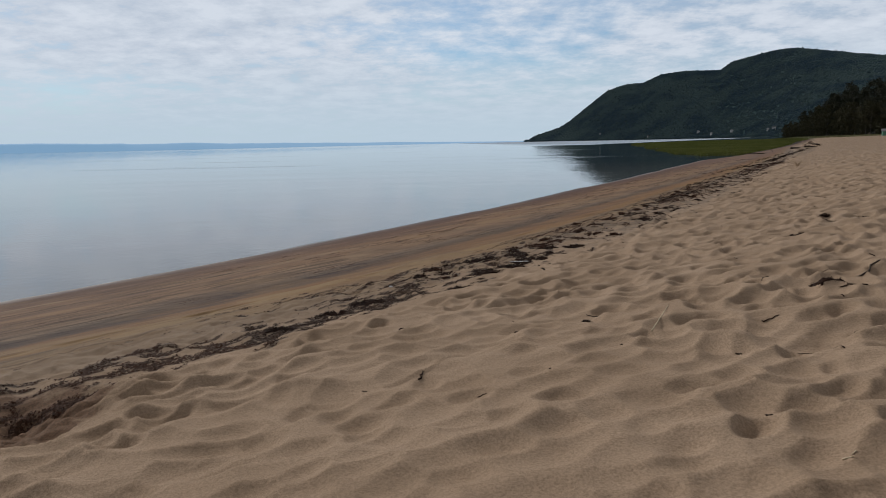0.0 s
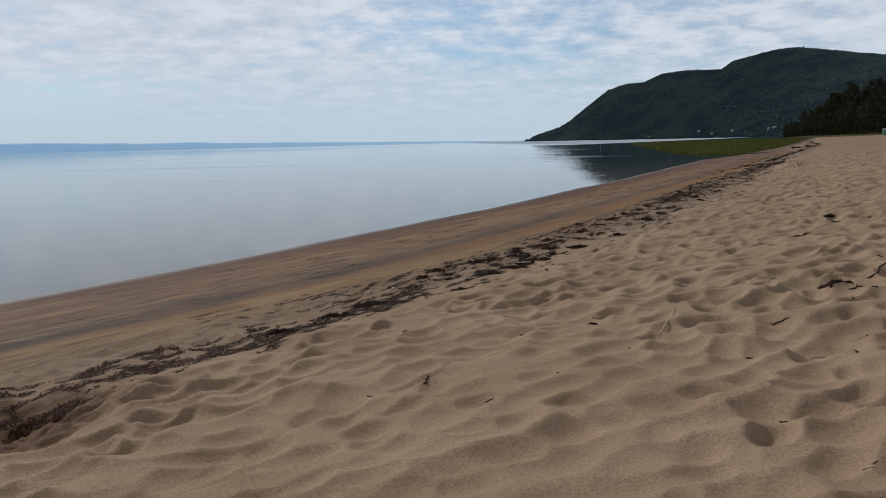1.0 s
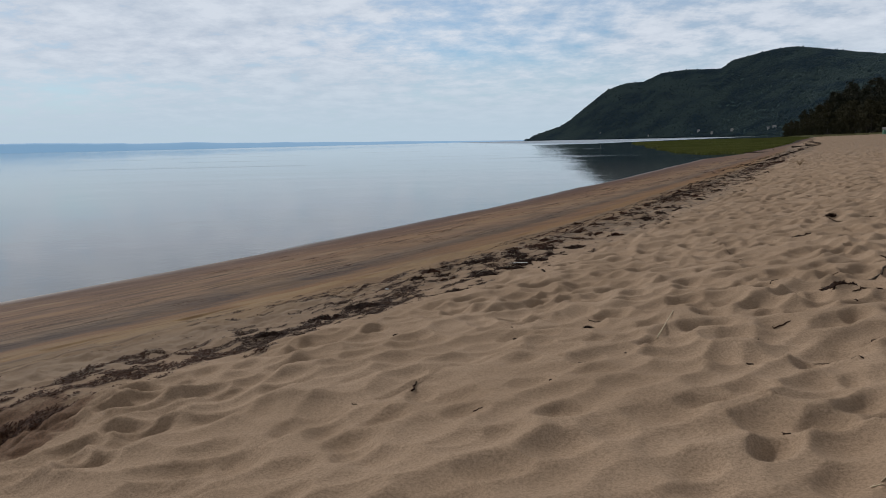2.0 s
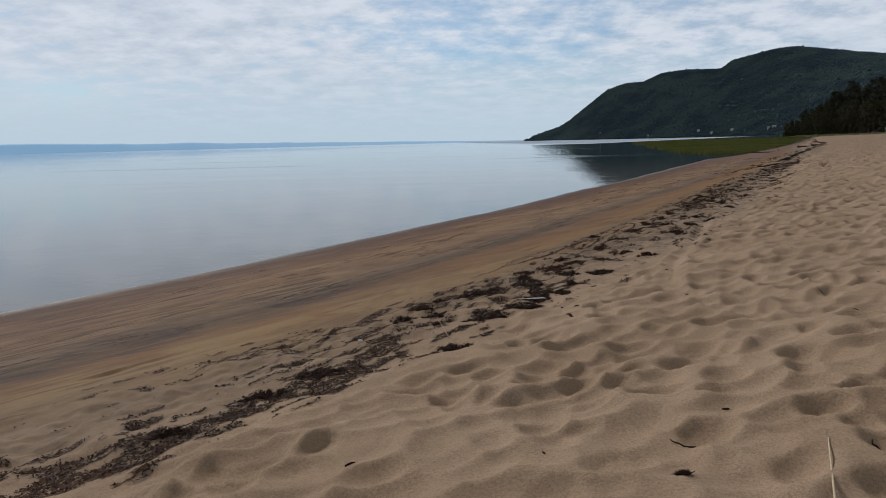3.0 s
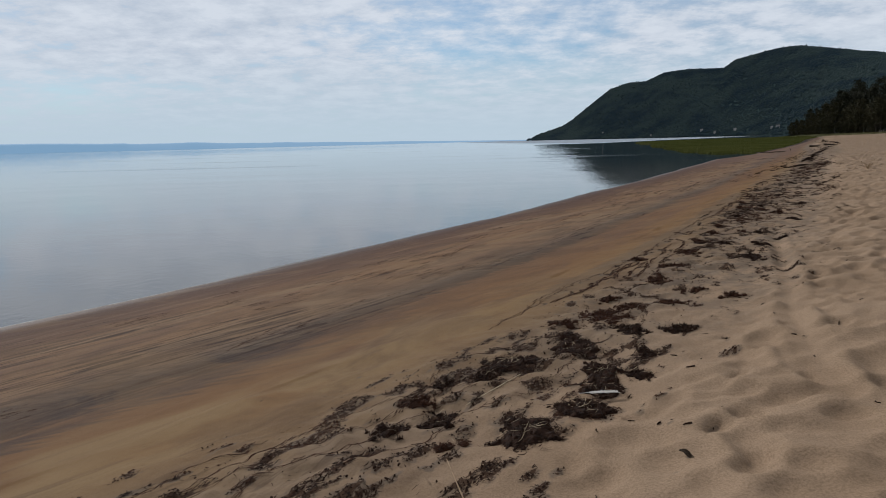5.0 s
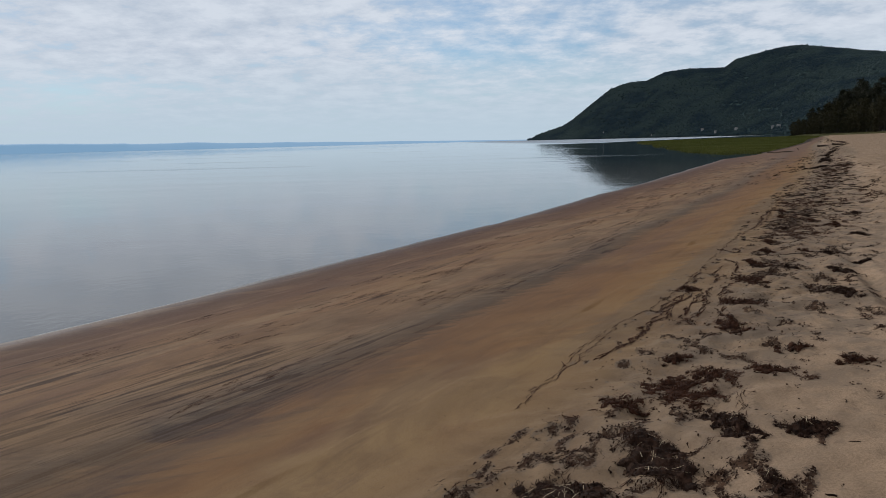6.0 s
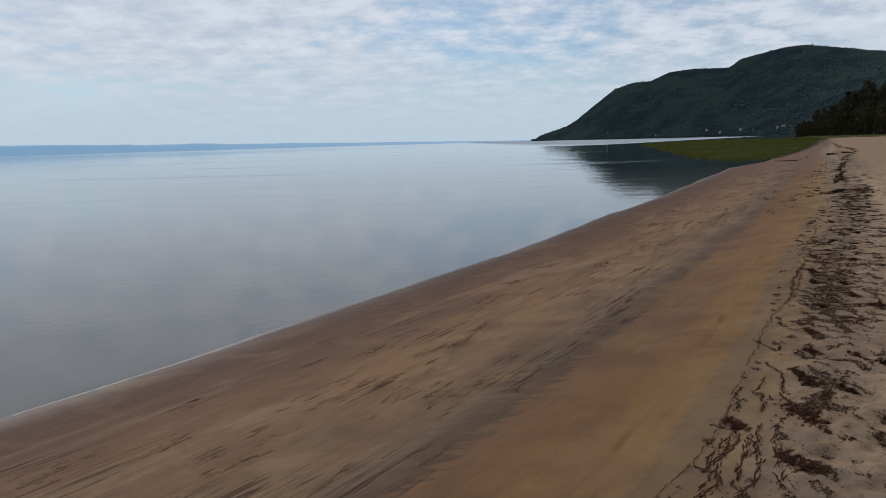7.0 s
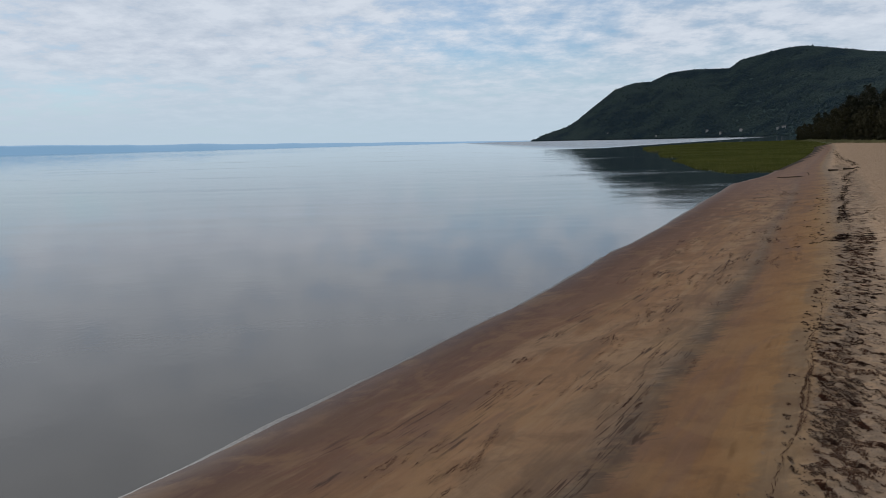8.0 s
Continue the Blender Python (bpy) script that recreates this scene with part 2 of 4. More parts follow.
    band = k.mix(k.math("MULTIPLY", strewn, 0.55), band, (0.066, 0.042, 0.036))
    band = k.mix(k.math("MULTIPLY", k.math("MULTIPLY", k.step(at.outputs[1], 70.0, 130.0), k.step(across, -1.2, -3.0)), 0.6), band, (0.122, 0.076, 0.062))
    edge = k.math("ADD", across, k.math("MULTIPLY", k.math("SUBTRACT", k.noise(p, 0.9, 5, 0.6), 0.5), 1.6))
    # scraps of weed trodden into the sand of the weed line
    weed = k.n.new("ShaderNodeAttribute")
    weed.attribute_name = "weed"
    crumb = k.noise(p, 38, 5, 0.75)
    shred = k.noise(k.xyz(k.math("MULTIPLY", along, 7.0), k.math("MULTIPLY", across, 15.0)), 1.0, 5, 0.7, 0.5)
    torn = k.math("ADD", k.math("MULTIPLY", crumb, 0.4), k.math("MULTIPLY", shred, 0.6))
    heaps = k.noise(k.xyz(k.math("MULTIPLY", at.outputs[0], 6.5), k.math("MULTIPLY", at.outputs[1], 1.9)), 1.0, 6, 0.75, 0.4)
    mounds = k.noise(k.xyz(k.math("MULTIPLY", at.outputs[0], 3.4), k.math("MULTIPLY", at.outputs[1], 0.5)), 1.0, 5, 0.7, 0.4)
    beyond = k.math("MULTIPLY", k.step(at.outputs[1], 38.0, 60.0), 0.7)
    heaps = k.math("ADD", k.math("MULTIPLY", heaps, k.math("SUBTRACT", 1.0, beyond)), k.math("MULTIPLY", mounds, beyond))
    off = k.step(at.outputs[1], 17.0, 26.0)
    torn = k.math("ADD", k.math("MULTIPLY", torn, k.math("SUBTRACT", 1.0, off)), k.math("MULTIPLY", heaps, off))
    torn = k.math("ADD", torn, k.math("MULTIPLY", weed.outputs["Fac"], 0.19))
    scrap = k.math("MULTIPLY", k.step(torn, 0.64, 0.69), k.step(weed.outputs["Fac"], 0.02, 0.25))
    dryness = k.step(edge, -0.9, 0.5)
    slip = k.n.new("ShaderNodeVectorMath")
    slip.operation = "DISTANCE"
    k.l.new(k.xyz(at.outputs[0], at.outputs[1]), slip.inputs[0])
    slip.inputs[1].default_value = (-3.25, 4.55, 0.0)
    bare = k.math("ADD", slip.outputs["Value"], k.math("MULTIPLY", k.math("SUBTRACT", k.noise(p, 3.5, 5, 0.65), 0.5), 1.3))
    bare = k.step(bare, 0.95, 0.65)
    color = k.mix(dryness, band, dry)
    belt = k.math("MULTIPLY", k.math("MULTIPLY", k.step(across, -1.7, -1.0), k.step(across, 1.3, 0.4)), k.step(at.outputs[1], 10.0, 15.0))
    belt = k.math("MAXIMUM", belt, k.step(weed.outputs["Fac"], 0.0, 0.35))
    ashen = k.math("MULTIPLY", belt, k.step(k.noise(p, 2.2, 7, 0.75, 0.4), 0.40, 0.58))
    color = k.mix(k.math("MULTIPLY", ashen, 0.62), color, (0.120, 0.096, 0.077))
    crumbs = k.math("MULTIPLY", belt, k.step(k.noise(p, 9.0, 6, 0.75, 0.3), 0.57, 0.63))
    color = k.mix(k.math("MULTIPLY", crumbs, 0.6), color, (0.050, 0.034, 0.026))
    color = k.mix(k.math("MULTIPLY", bare, 0.85), color, k.mix(k.step(grain, 0.42, 0.6), (0.130, 0.074, 0.045), (0.062, 0.036, 0.024)))
    color = k.mix(k.math("MULTIPLY", scrap, k.math("SUBTRACT", 0.93, k.math("MULTIPLY", off, 0.33))), color, k.mix(k.step(shred, 0.4, 0.6), (0.016, 0.008, 0.006), (0.050, 0.025, 0.014)))
    # mud and roots where the marsh grass stands
    att = k.n.new("ShaderNodeAttribute")
    att.attribute_name = "marsh"
    color = k.mix(att.outputs["Fac"], color, (0.05, 0.062, 0.022))
    mud = k.math("MULTIPLY", k.step(att.outputs["Fac"], 0.0, 0.12), k.step(att.outputs["Fac"], 0.85, 0.45))
    color = k.mix(k.math("MULTIPLY", mud, 0.95), color, (0.018, 0.014, 0.010))
    soak = k.step(across, -17.4, -14.2)
    rough = k.math("ADD", att.outputs["Fac"], 0.0, True)
    rough = k.math("ADD", rough, k.math("ADD", k.math("MULTIPLY", soak, 0.42), k.math("ADD", 0.46, k.math("MULTIPLY", dryness, 0.12))), True)
    height = k.math("ADD", k.math("MULTIPLY", grain, 0.6), k.noise(p, 34, 4, 0.6))
    height = k.math("ADD", height, k.math("MULTIPLY", k.math("MULTIPLY", k.noise(k.xyz(k.math("MULTIPLY", along, 0.8), k.math("MULTIPLY", slant, 7.0)), 1.0, 5, 0.65), k.step(across, -1.2, -2.4)), 1.6))
    nrm = k.bump(height, 0.55, 0.012)
    # hollows of footprints farther off
    cells = k.n.new("ShaderNodeTexVoronoi")
    cells.feature = "SMOOTH_F1"
    cells.inputs["Scale"].default_value, cells.inputs["Smoothness"].default_value = 2.6, 0.25
    warp = k.n.new("ShaderNodeVectorMath")
    warp.operation = "ADD"
    k.l.new(p, warp.inputs[0])
    k.l.new(k.xyz(k.math("MULTIPLY", broad, 1.5), k.math("MULTIPLY", blot, 1.2)), warp.inputs[1])
    k.l.new(warp.outputs[0], cells.inputs["Vector"])
    away = k.step(at.outputs[1], 24.0, 44.0)
    away = k.math("MULTIPLY", away, k.step(across, 0.5, 1.6))
    nrm = k.bump(k.math("MULTIPLY", cells.outputs["Distance"], away), 1.0, 0.28, nrm)
    return k.done(color, rough, nrm, Specular_IOR_Level=k.math("ADD", 0.10, k.math("MULTIPLY", dryness, 0.02)))


def water_material():
    k = Net("water")
    p = k.place()
    sepn = k.n.new("ShaderNodeSeparateXYZ")
    k.l.new(p, sepn.inputs[0])
    x, y = sepn.outputs[0], sepn.outputs[1]
    ripple = k.noise(k.xyz(x, k.math("MULTIPLY", y, 0.7)), 3.0, 3, 0.55)
    swell = k.noise(p, 0.12, 3, 0.5)
    # open water past the sheltered bay is ruffled by the breeze
    open_sea = k.step(k.math("SUBTRACT", y, k.math("MULTIPLY", k.math("MAXIMUM", x, 140.0), 1.7)), 340.0, 460.0)
    streak = k.noise(k.xyz(k.math("MULTIPLY", x, 0.010), k.math("MULTIPLY", y, 0.045)), 1.0, 4, 0.6)
    open_sea = k.math("MULTIPLY", open_sea, k.step(x, 60.0, 160.0))
    breeze = k.math("MAXIMUM", k.math("MULTIPLY", open_sea, 0.3), k.math("MULTIPLY", k.step(streak, 0.56, 0.66), 0.22))
    h = k.math("ADD", k.math("MULTIPLY", ripple, k.math("ADD", 0.010, k.math("MULTIPLY", breeze, 0.12))), k.math("MULTIPLY", swell, 0.05))
    lean = k.noise(k.xyz(k.math("MULTIPLY", x, 0.03), k.math("MULTIPLY", y, 0.15)), 1.0, 4, 0.6)
    faced = k.n.new("ShaderNodeVectorMath")
    faced.operation = "NORMALIZE"
    waves = k.noise(k.xyz(k.math("MULTIPLY", x, 0.018), k.math("MULTIPLY", y, 0.22)), 1.0, 5, 0.65)
    waves = k.math("MULTIPLY", k.math("SUBTRACT", waves, 0.5), k.math("MULTIPLY", k.step(y, 45.0, 110.0), 0.036))
    ruffle = k.math("ADD", k.math("MULTIPLY", open_sea, 0.22), k.math("MULTIPLY", k.step(y, 700.0, 1700.0), 0.012))
    k.l.new(k.xyz(0.0, k.math("SUBTRACT", waves, k.math("MULTIPLY", ruffle, lean)), 1.0), faced.inputs[0])
    nrm = k.bump(h, 0.5, 1.0, faced.outputs[0])
    rough = k.math("ADD", 0.028, k.math("MULTIPLY", breeze, 0.26))
    # silt stirred up in the shallows
    silt = k.mix(k.step(y, 70.0, 150.0), (0.098, 0.096, 0.094), (0.022, 0.032, 0.037))
    return k.done(silt, rough, nrm, IOR=1.33)


SAND, WATER = sand_material(), water_material()
KELP = plain("kelp", (0.010, 0.005, 0.0035), (0.036, 0.017, 0.010), 0.8, 22, 0.4, 0.004, Specular_IOR_Level=0.08)
KELP_RUST = plain("kelp_rust", (0.018, 0.008, 0.005), (0.064, 0.026, 0.014), 0.8, 22, 0.4, 0.004, Specular_IOR_Level=0.08)
STRAW = plain("straw", (0.34, 0.26, 0.16), (0.46, 0.38, 0.26), 0.7, 40)
DRIFT = plain("driftwood", (0.03, 0.023, 0.018), (0.075, 0.055, 0.04), 0.85, 20, 0.5, 0.01, Specular_IOR_Level=0.1)
STICK = plain("reed", (0.23, 0.15, 0.085), (0.34, 0.24, 0.14), 0.7, 60, 0.3, 0.002)
BARK = plain("bark", (0.02, 0.016, 0.012), (0.045, 0.035, 0.028), 0.9, 3, 0.6, 0.05)
NEEDLES = plain("needles", (0.016, 0.018, 0.012), (0.032, 0.033, 0.020), 0.8, 0.25, Specular_IOR_Level=0.1)
LEAVES = plain("leaves", (0.024, 0.024, 0.012), (0.048, 0.043, 0.021), 0.8, 0.3, Specular_IOR_Level=0.1)
def forest_material():
    k = Net("forest")
    p = k.place()
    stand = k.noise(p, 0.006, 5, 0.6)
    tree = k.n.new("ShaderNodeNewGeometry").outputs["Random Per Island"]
    # bluish base tones: the haze of distance is put into the woods' colour
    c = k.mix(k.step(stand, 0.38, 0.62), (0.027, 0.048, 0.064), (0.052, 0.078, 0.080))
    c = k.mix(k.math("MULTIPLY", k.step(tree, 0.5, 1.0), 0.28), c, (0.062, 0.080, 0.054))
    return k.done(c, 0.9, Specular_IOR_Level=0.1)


FOREST = forest_material()
# the slope under the woods carries the same painted blue haze
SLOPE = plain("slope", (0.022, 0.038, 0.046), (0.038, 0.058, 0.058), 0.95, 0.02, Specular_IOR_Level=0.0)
MARSH = plain("marsh_grass", (0.066, 0.080, 0.014), (0.118, 0.122, 0.028), 0.7, 0.03, Specular_IOR_Level=0.1)
DUNE = plain("dune_grass", (0.10, 0.105, 0.035), (0.19, 0.17, 0.075), 0.75, 0.2)
# the blue haze of distance is painted as a glow on the coast
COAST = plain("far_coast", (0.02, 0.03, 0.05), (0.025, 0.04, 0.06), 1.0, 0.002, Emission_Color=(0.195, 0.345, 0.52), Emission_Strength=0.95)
FOAM = plain("foam", (0.06, 0.06, 0.065), (0.14, 0.14, 0.145), 0.6, 9, 0.4, 0.01)
GREEN = plain("green_paint", (0.03, 0.12, 0.07), (0.05, 0.16, 0.1), 0.5, 2)
QUILL = plain("feather", (0.36, 0.35, 0.34), (0.5, 0.49, 0.47), 0.8, 60)
WHITE = plain("white_paint", (0.26, 0.26, 0.26), (0.36, 0.36, 0.35), 0.7, 2)
ROOF = plain("roof_sheet", (0.10, 0.10, 0.11), (0.2, 0.19, 0.19), 0.6, 2)


# ---- shapes ----
def mesh_from(name, verts, faces, material, smooth=False):
    me = bpy.data.meshes.new(name)
    me.from_pydata([tuple(map(float, v)) for v in verts], [], [tuple(map(int, f)) for f in faces])
    me.materials.append(material)
    if smooth:
        me.shade_smooth()
    return me


def grid_mesh(name, x, y, z, material):
    """A smooth sheet from 2D arrays of places."""
    ny, nx = x.shape
    me = bpy.data.meshes.new(name)
    idx = np.arange(nx * ny, dtype=np.int32).reshape(ny, nx)
    quads = np.stack([idx[:-1, :-1], idx[:-1, 1:], idx[1:, 1:], idx[1:, :-1]], -1).reshape(-1, 4)
    me.vertices.add(nx * ny)
    me.vertices.foreach_set("co", np.stack([x, y, z], -1).astype(np.float32).ravel())
    me.loops.add(quads.size)
    me.loops.foreach_set("vertex_index", quads.ravel())
    me.polygons.add(len(quads))
    me.polygons.foreach_set("loop_start", np.arange(0, quads.size, 4, dtype=np.int32))
    me.update(calc_edges=True)
    me.materials.append(material)
    me.shade_smooth()
    return me, quads


def tri_soup(name, tris, material):
    """One mesh from an array (n, 3, 3) of loose triangles."""
    me = bpy.data.meshes.new(name)
    n = len(tris)
    me.vertices.add(3 * n)
    me.vertices.foreach_set("co", np.asarray(tris, np.float32).ravel())
    me.loops.add(3 * n)
    me.loops.foreach_set("vertex_index", np.arange(3 * n, dtype=np.int32))
    me.polygons.add(n)
    me.polygons.foreach_set("loop_start", np.arange(0, 3 * n, 3, dtype=np.int32))
    me.update(calc_edges=True)
    me.materials.append(material)
    return me


def value_noise(x, y, seed):
    """Smooth noise from 0 to 1 with cells one unit wide."""
    table = np.random.default_rng(seed).random((256, 256))
    xi, yi = np.floor(x).astype(int), np.floor(y).astype(int)
    fx, fy = x - xi, y - yi
    fx, fy = fx * fx * (3 - 2 * fx), fy * fy * (3 - 2 * fy)
    a, b = table[yi % 256, xi % 256], table[yi % 256, (xi + 1) % 256]
    c, d = table[(yi + 1) % 256, xi % 256], table[(yi + 1) % 256, (xi + 1) % 256]
    return (a * (1 - fx) + b * fx) * (1 - fy) + (c * (1 - fx) + d * fx) * fy


def fbm(x, y, seed, octaves=4):
    return sum(value_noise(x * 2**o, y * 2**o, seed + o) * 0.5 ** (o + 1) for o in range(octaves)) / (1 - 0.5**octaves)


# ---- the lie of the land ----
def weed_line(y):
    """The line of washed-up weed, x for a y, and its slope."""
    yc = np.maximum(y, -3.0)
    m = 0.48 + 0.7 * np.exp(-yc / 11)
    swing = np.interp(y, [30, 45, 63, 100, 150, 200, 240, 316, 386, 640, 900], [0, 1.2, 2.1, 4.6, 6, 10, 13, 20, 24, 20, 20])
    return -1.275 + 0.48 * yc - 7.7 * np.exp(-yc / 11) + (y - yc) * m + swing, m


def inland(x, y):
    """Metres from the weed line, landward."""
    b, m = weed_line(y)
    return (x - b) / np.sqrt(1 + m * m)


def water_reach(y):
    """Metres from the weed line down to the water's edge."""
    return np.interp(y, [-20, 20, 28, 45, 60, 75, 100, 130, 150, 240, 420, 900], [17.1, 17.0, 16.4, 16.0, 16.0, 15.6, 16.0, 15.5, 11.5, 8, 9, 9])


def beach_height(x, y):
    """The beach without its footprints."""
    s = inland(x, y)
    t = np.where(s < 0, s * 16.7 / water_reach(y), s)
    lobed = t - 0.55 * (fbm(x / 0.9, y / 0.9, 81, 3) - 0.5) * (np.abs(t) < 3)
    z = np.interp(lobed, [-60, -30, -16.7, -14, -8.5, -5, -2, 0, 0.55, 0.95, 1.6, 3, 4, 5.3, 8, 14, 40, 60, 300],
                  [-4, -2.0, 0, 0.36, 1.14, 1.5, 2.1, 2.36, 2.42, 2.55, 2.64, 2.8, 2.95, 3.1, 3.3, 3.42, 3.75, 4.6, 5.6])
    lower = np.interp(y, [40, 120, 300], [1.0, 0.72, 0.8])
    z = np.where(z > 0, z * (lower + (1 - lower) * np.clip((t - 8) / 30, 0, 1)), z)
    return z


def in_marsh(x, y):
    """1 where the marsh stands, 0 outside."""
    left = 62 + 0.24 * (y - 184) + 10 * np.clip((y - 560) / 60, 0, 6) ** 1.5 + 14 * (value_noise(x * 0 + 3.3, y / 28, 91) - 0.5)
    front = 167 + 0.15 * np.abs(x - 68) + 10 * (value_noise(x / 9, y * 0, 92) - 0.5)
    s = inland(x, y) + water_reach(y)
    a = np.clip((x - left) / 6, 0, 1) * np.clip((y - front) / 4, 0, 1) * np.clip((np.interp(y, [400, 480], [0.6, 60]) - s) / 1.5, 0, 1)
    return a * (y < 1000)


def weed_cover(x, y, smooth=False):
    """How thick the washed-up weed lies, 0 to 1; smooth leaves the far heaps blended."""
    s = inland(x, y) - np.interp(y, [30, 45, 60, 75, 115], [0, 0.25, 0.9, 1.4, 2.1])
    near = (s > -2.8) & (s < 1.6) & (y > 2) & (y < 150)
    large = fbm(y / np.where(y > 22, 5.0, 2.4), s / 0.7, 99, 3) - 0.5
    dense = fbm(x / 0.13, np.log(1 + 0.05 * np.maximum(y - 2, 0)) / 0.008, 95, 5) + 0.45 * large
    drawn = fbm(y / 0.30 + x / 0.6, s / 0.10, 96, 5) + 0.35 * large
    dense = dense + (drawn - dense) * np.interp(y, [10, 15], [1, 0])
    heap = np.interp(s, [-2.3, -1.7, -1.4, -1.0, -0.6, 0.1, 0.6, 1.6], [-0.25, -0.12, 0.015, 0.03, -0.01, -0.025, -0.07, -0.2])
    ribbon = np.interp(y, [12, 22, 28, 35], [-0.6, -1.1, -0.9, -0.4])
    heap = heap + np.where(y > 12, 0.07 * np.exp(-((s - ribbon) / 0.32) ** 2) - 0.035, 0.0)
    line = np.interp(s, [-1.3, -0.7, -0.1, 0.3, 0.6, 0.8], [-0.22, -0.09, 0.0, 0.08, 0.05, -0.3])
    heap = heap + (line - heap) * np.interp(y, [7, 10], [1, 0])
    wind = 0.35 * (fbm(y / 1.3, y * 0, 98, 3) - 0.5)
    ribbons = 0.13 * np.exp(-((s - 0.28 - wind) / 0.15) ** 2) + 0.10 * np.exp(-((s + 0.42 + wind) / 0.13) ** 2) - 0.045
    heap = heap + ribbons * np.interp(y, [9, 13], [1, 0]) - np.interp(y, [4.5, 7.0], [0.09, 0.0])
    sparse = np.interp(y, [5, 8, 11, 16, 22], [0.01, 0.01, 0.022, 0.03, 0.0])
    loose = np.clip((dense + heap - sparse - 0.53) / 0.06, 0, 1)
    spread = np.clip(0.60 + np.interp(y, [50, 80], [0, 0.25]) + 5 * heap + 0.6 * large, 0, 1)
    far = np.clip((y - 20) / 6, 0, 1) if smooth else 0.0
    loose = loose * (1 - far) + spread * far
    rag = 3.2 * (fbm(x / 0.14, y / 0.14, 77, 4) - 0.5)
    for cx, cy, a, b in CLUMPS:
        q = ((x - cx) / (a * 1.2)) ** 2 + ((y - cy) / (b * 1.2)) ** 2 + rag
        loose = np.maximum(loose, np.clip(1.0 - q, 0, 1))
    loose = np.where(near, loose, 0.0)
    return np.maximum(loose, 0.2 * np.exp(-(((x + 3.0) / 0.5) ** 2 + ((y - 4.4) / 0.4) ** 2)))


# clumps of weed: x, y, half length, half width
DARK_CLUMPS = [(0.58, 9.97, 0.20, 0.27), (1.02, 10.26, 0.19, 0.20), (1.24, 10.69, 0.14, 0.17), (1.35, 11.19, 0.15, 0.30), (1.60, 10.99, 0.07, 0.15),
               (1.85, 11.62, 0.05, 0.18), (1.29, 12.12, 0.21, 0.34), (0.64, 11.69, 0.24, 0.22), (0.42, 11.36, 0.10, 0.11), (0.05, 11.20, 0.07, 0.2),
               (0.01, 10.39, 0.12, 0.15), (-0.36, 10.27, 0.12, 0.12), (1.96, 12.60, 0.10, 0.3), (2.40, 12.35, 0.14, 0.10), (4.80, 16.22, 0.12, 0.4),
               (0.20, 8.62, 0.12, 0.1), (-1.32, 7.75, 0.14, 0.10), (-0.95, 8.15, 0.16, 0.10), (5.58, 17.54, 0.08, 0.25), (-1.75, 7.0, 0.12, 0.07)]
RUST_CLUMPS = [(1.87, 13.42, 0.22, 0.3), (1.41, 13.22, 0.14, 0.14), (2.24, 13.70, 0.11, 0.18), (2.76, 13.62, 0.16, 0.13), (0.14, 9.89, 0.12, 0.05),
               (3.17, 14.13, 0.15, 0.10), (3.05, 15.20, 0.10, 0.25), (3.62, 16.35, 0.10, 0.3), (4.36, 17.7, 0.11, 0.35), (3.47, 17.61, 0.08, 0.2),
               (2.16, 14.25, 0.12, 0.09), (3.45, 13.60, 0.12, 0.08), (-0.17, 10.76, 0.11, 0.09), (5.09, 19.0, 0.08, 0.3)]
CLUMPS = DARK_CLUMPS + RUST_CLUMPS


def spacing(fine_a, fine_b, step, growth, lo, hi):
    mid = list(np.arange(fine_a, fine_b, step))
    out_hi, v, d = [], fine_b, step
    while v < hi:
        out_hi.append(v)
        d *= growth
        v += d
    out_lo, v, d = [], fine_a, step
    while v > lo:
        d *= growth
        v -= d
        out_lo.append(v)
    return np.array(out_lo[::-1] + mid + out_hi + [hi + d])


def fan(y):
    """How wide one column of the ground's mesh spreads at y."""
    return 6 + 54 * (1 - np.exp(-np.maximum(y, -2.0) / 54))


def trodden(x, y, cell, seed, deep, bare):
    """Overlapping hollows of footprints with sharp crests between them; 0 and below."""
    r = np.random.default_rng(seed)
    jit = r.random((5, 256, 256))
    ca, sa = math.cos(0.6), math.sin(0.6)
    u, v = (x * ca + y * sa) / (cell * 1.25), (y * ca - x * sa) / cell
    ui, vi = np.floor(u).astype(int), np.floor(v).astype(int)
    low = np.full_like(x, 0.35 * deep)
    for du in (-1, 0, 1):
        for dv in (-1, 0, 1):
            a, b = (ui + du) % 256, (vi + dv) % 256
            pu, pv = u - (ui + du + jit[0, a, b]), v - (vi + dv + jit[1, a, b])
            turn = (jit[2, a, b] - 0.5) * 2.4
            c, n = np.cos(turn), np.sin(turn)
            wide = 0.62 + 0.30 * jit[3, a, b]
            q = ((pu * c + pv * n) / wide) ** 2 + ((pv * c - pu * n) / (wide * 0.74)) ** 2
            depth = deep * (0.45 + 0.75 * jit[4, a, b])
            low = np.minimum(low, np.where(jit[3, a, b] * 7.3 % 1 > bare, depth * (q - 1), 0.0))
    return np.maximum(low, -deep * 1.1)


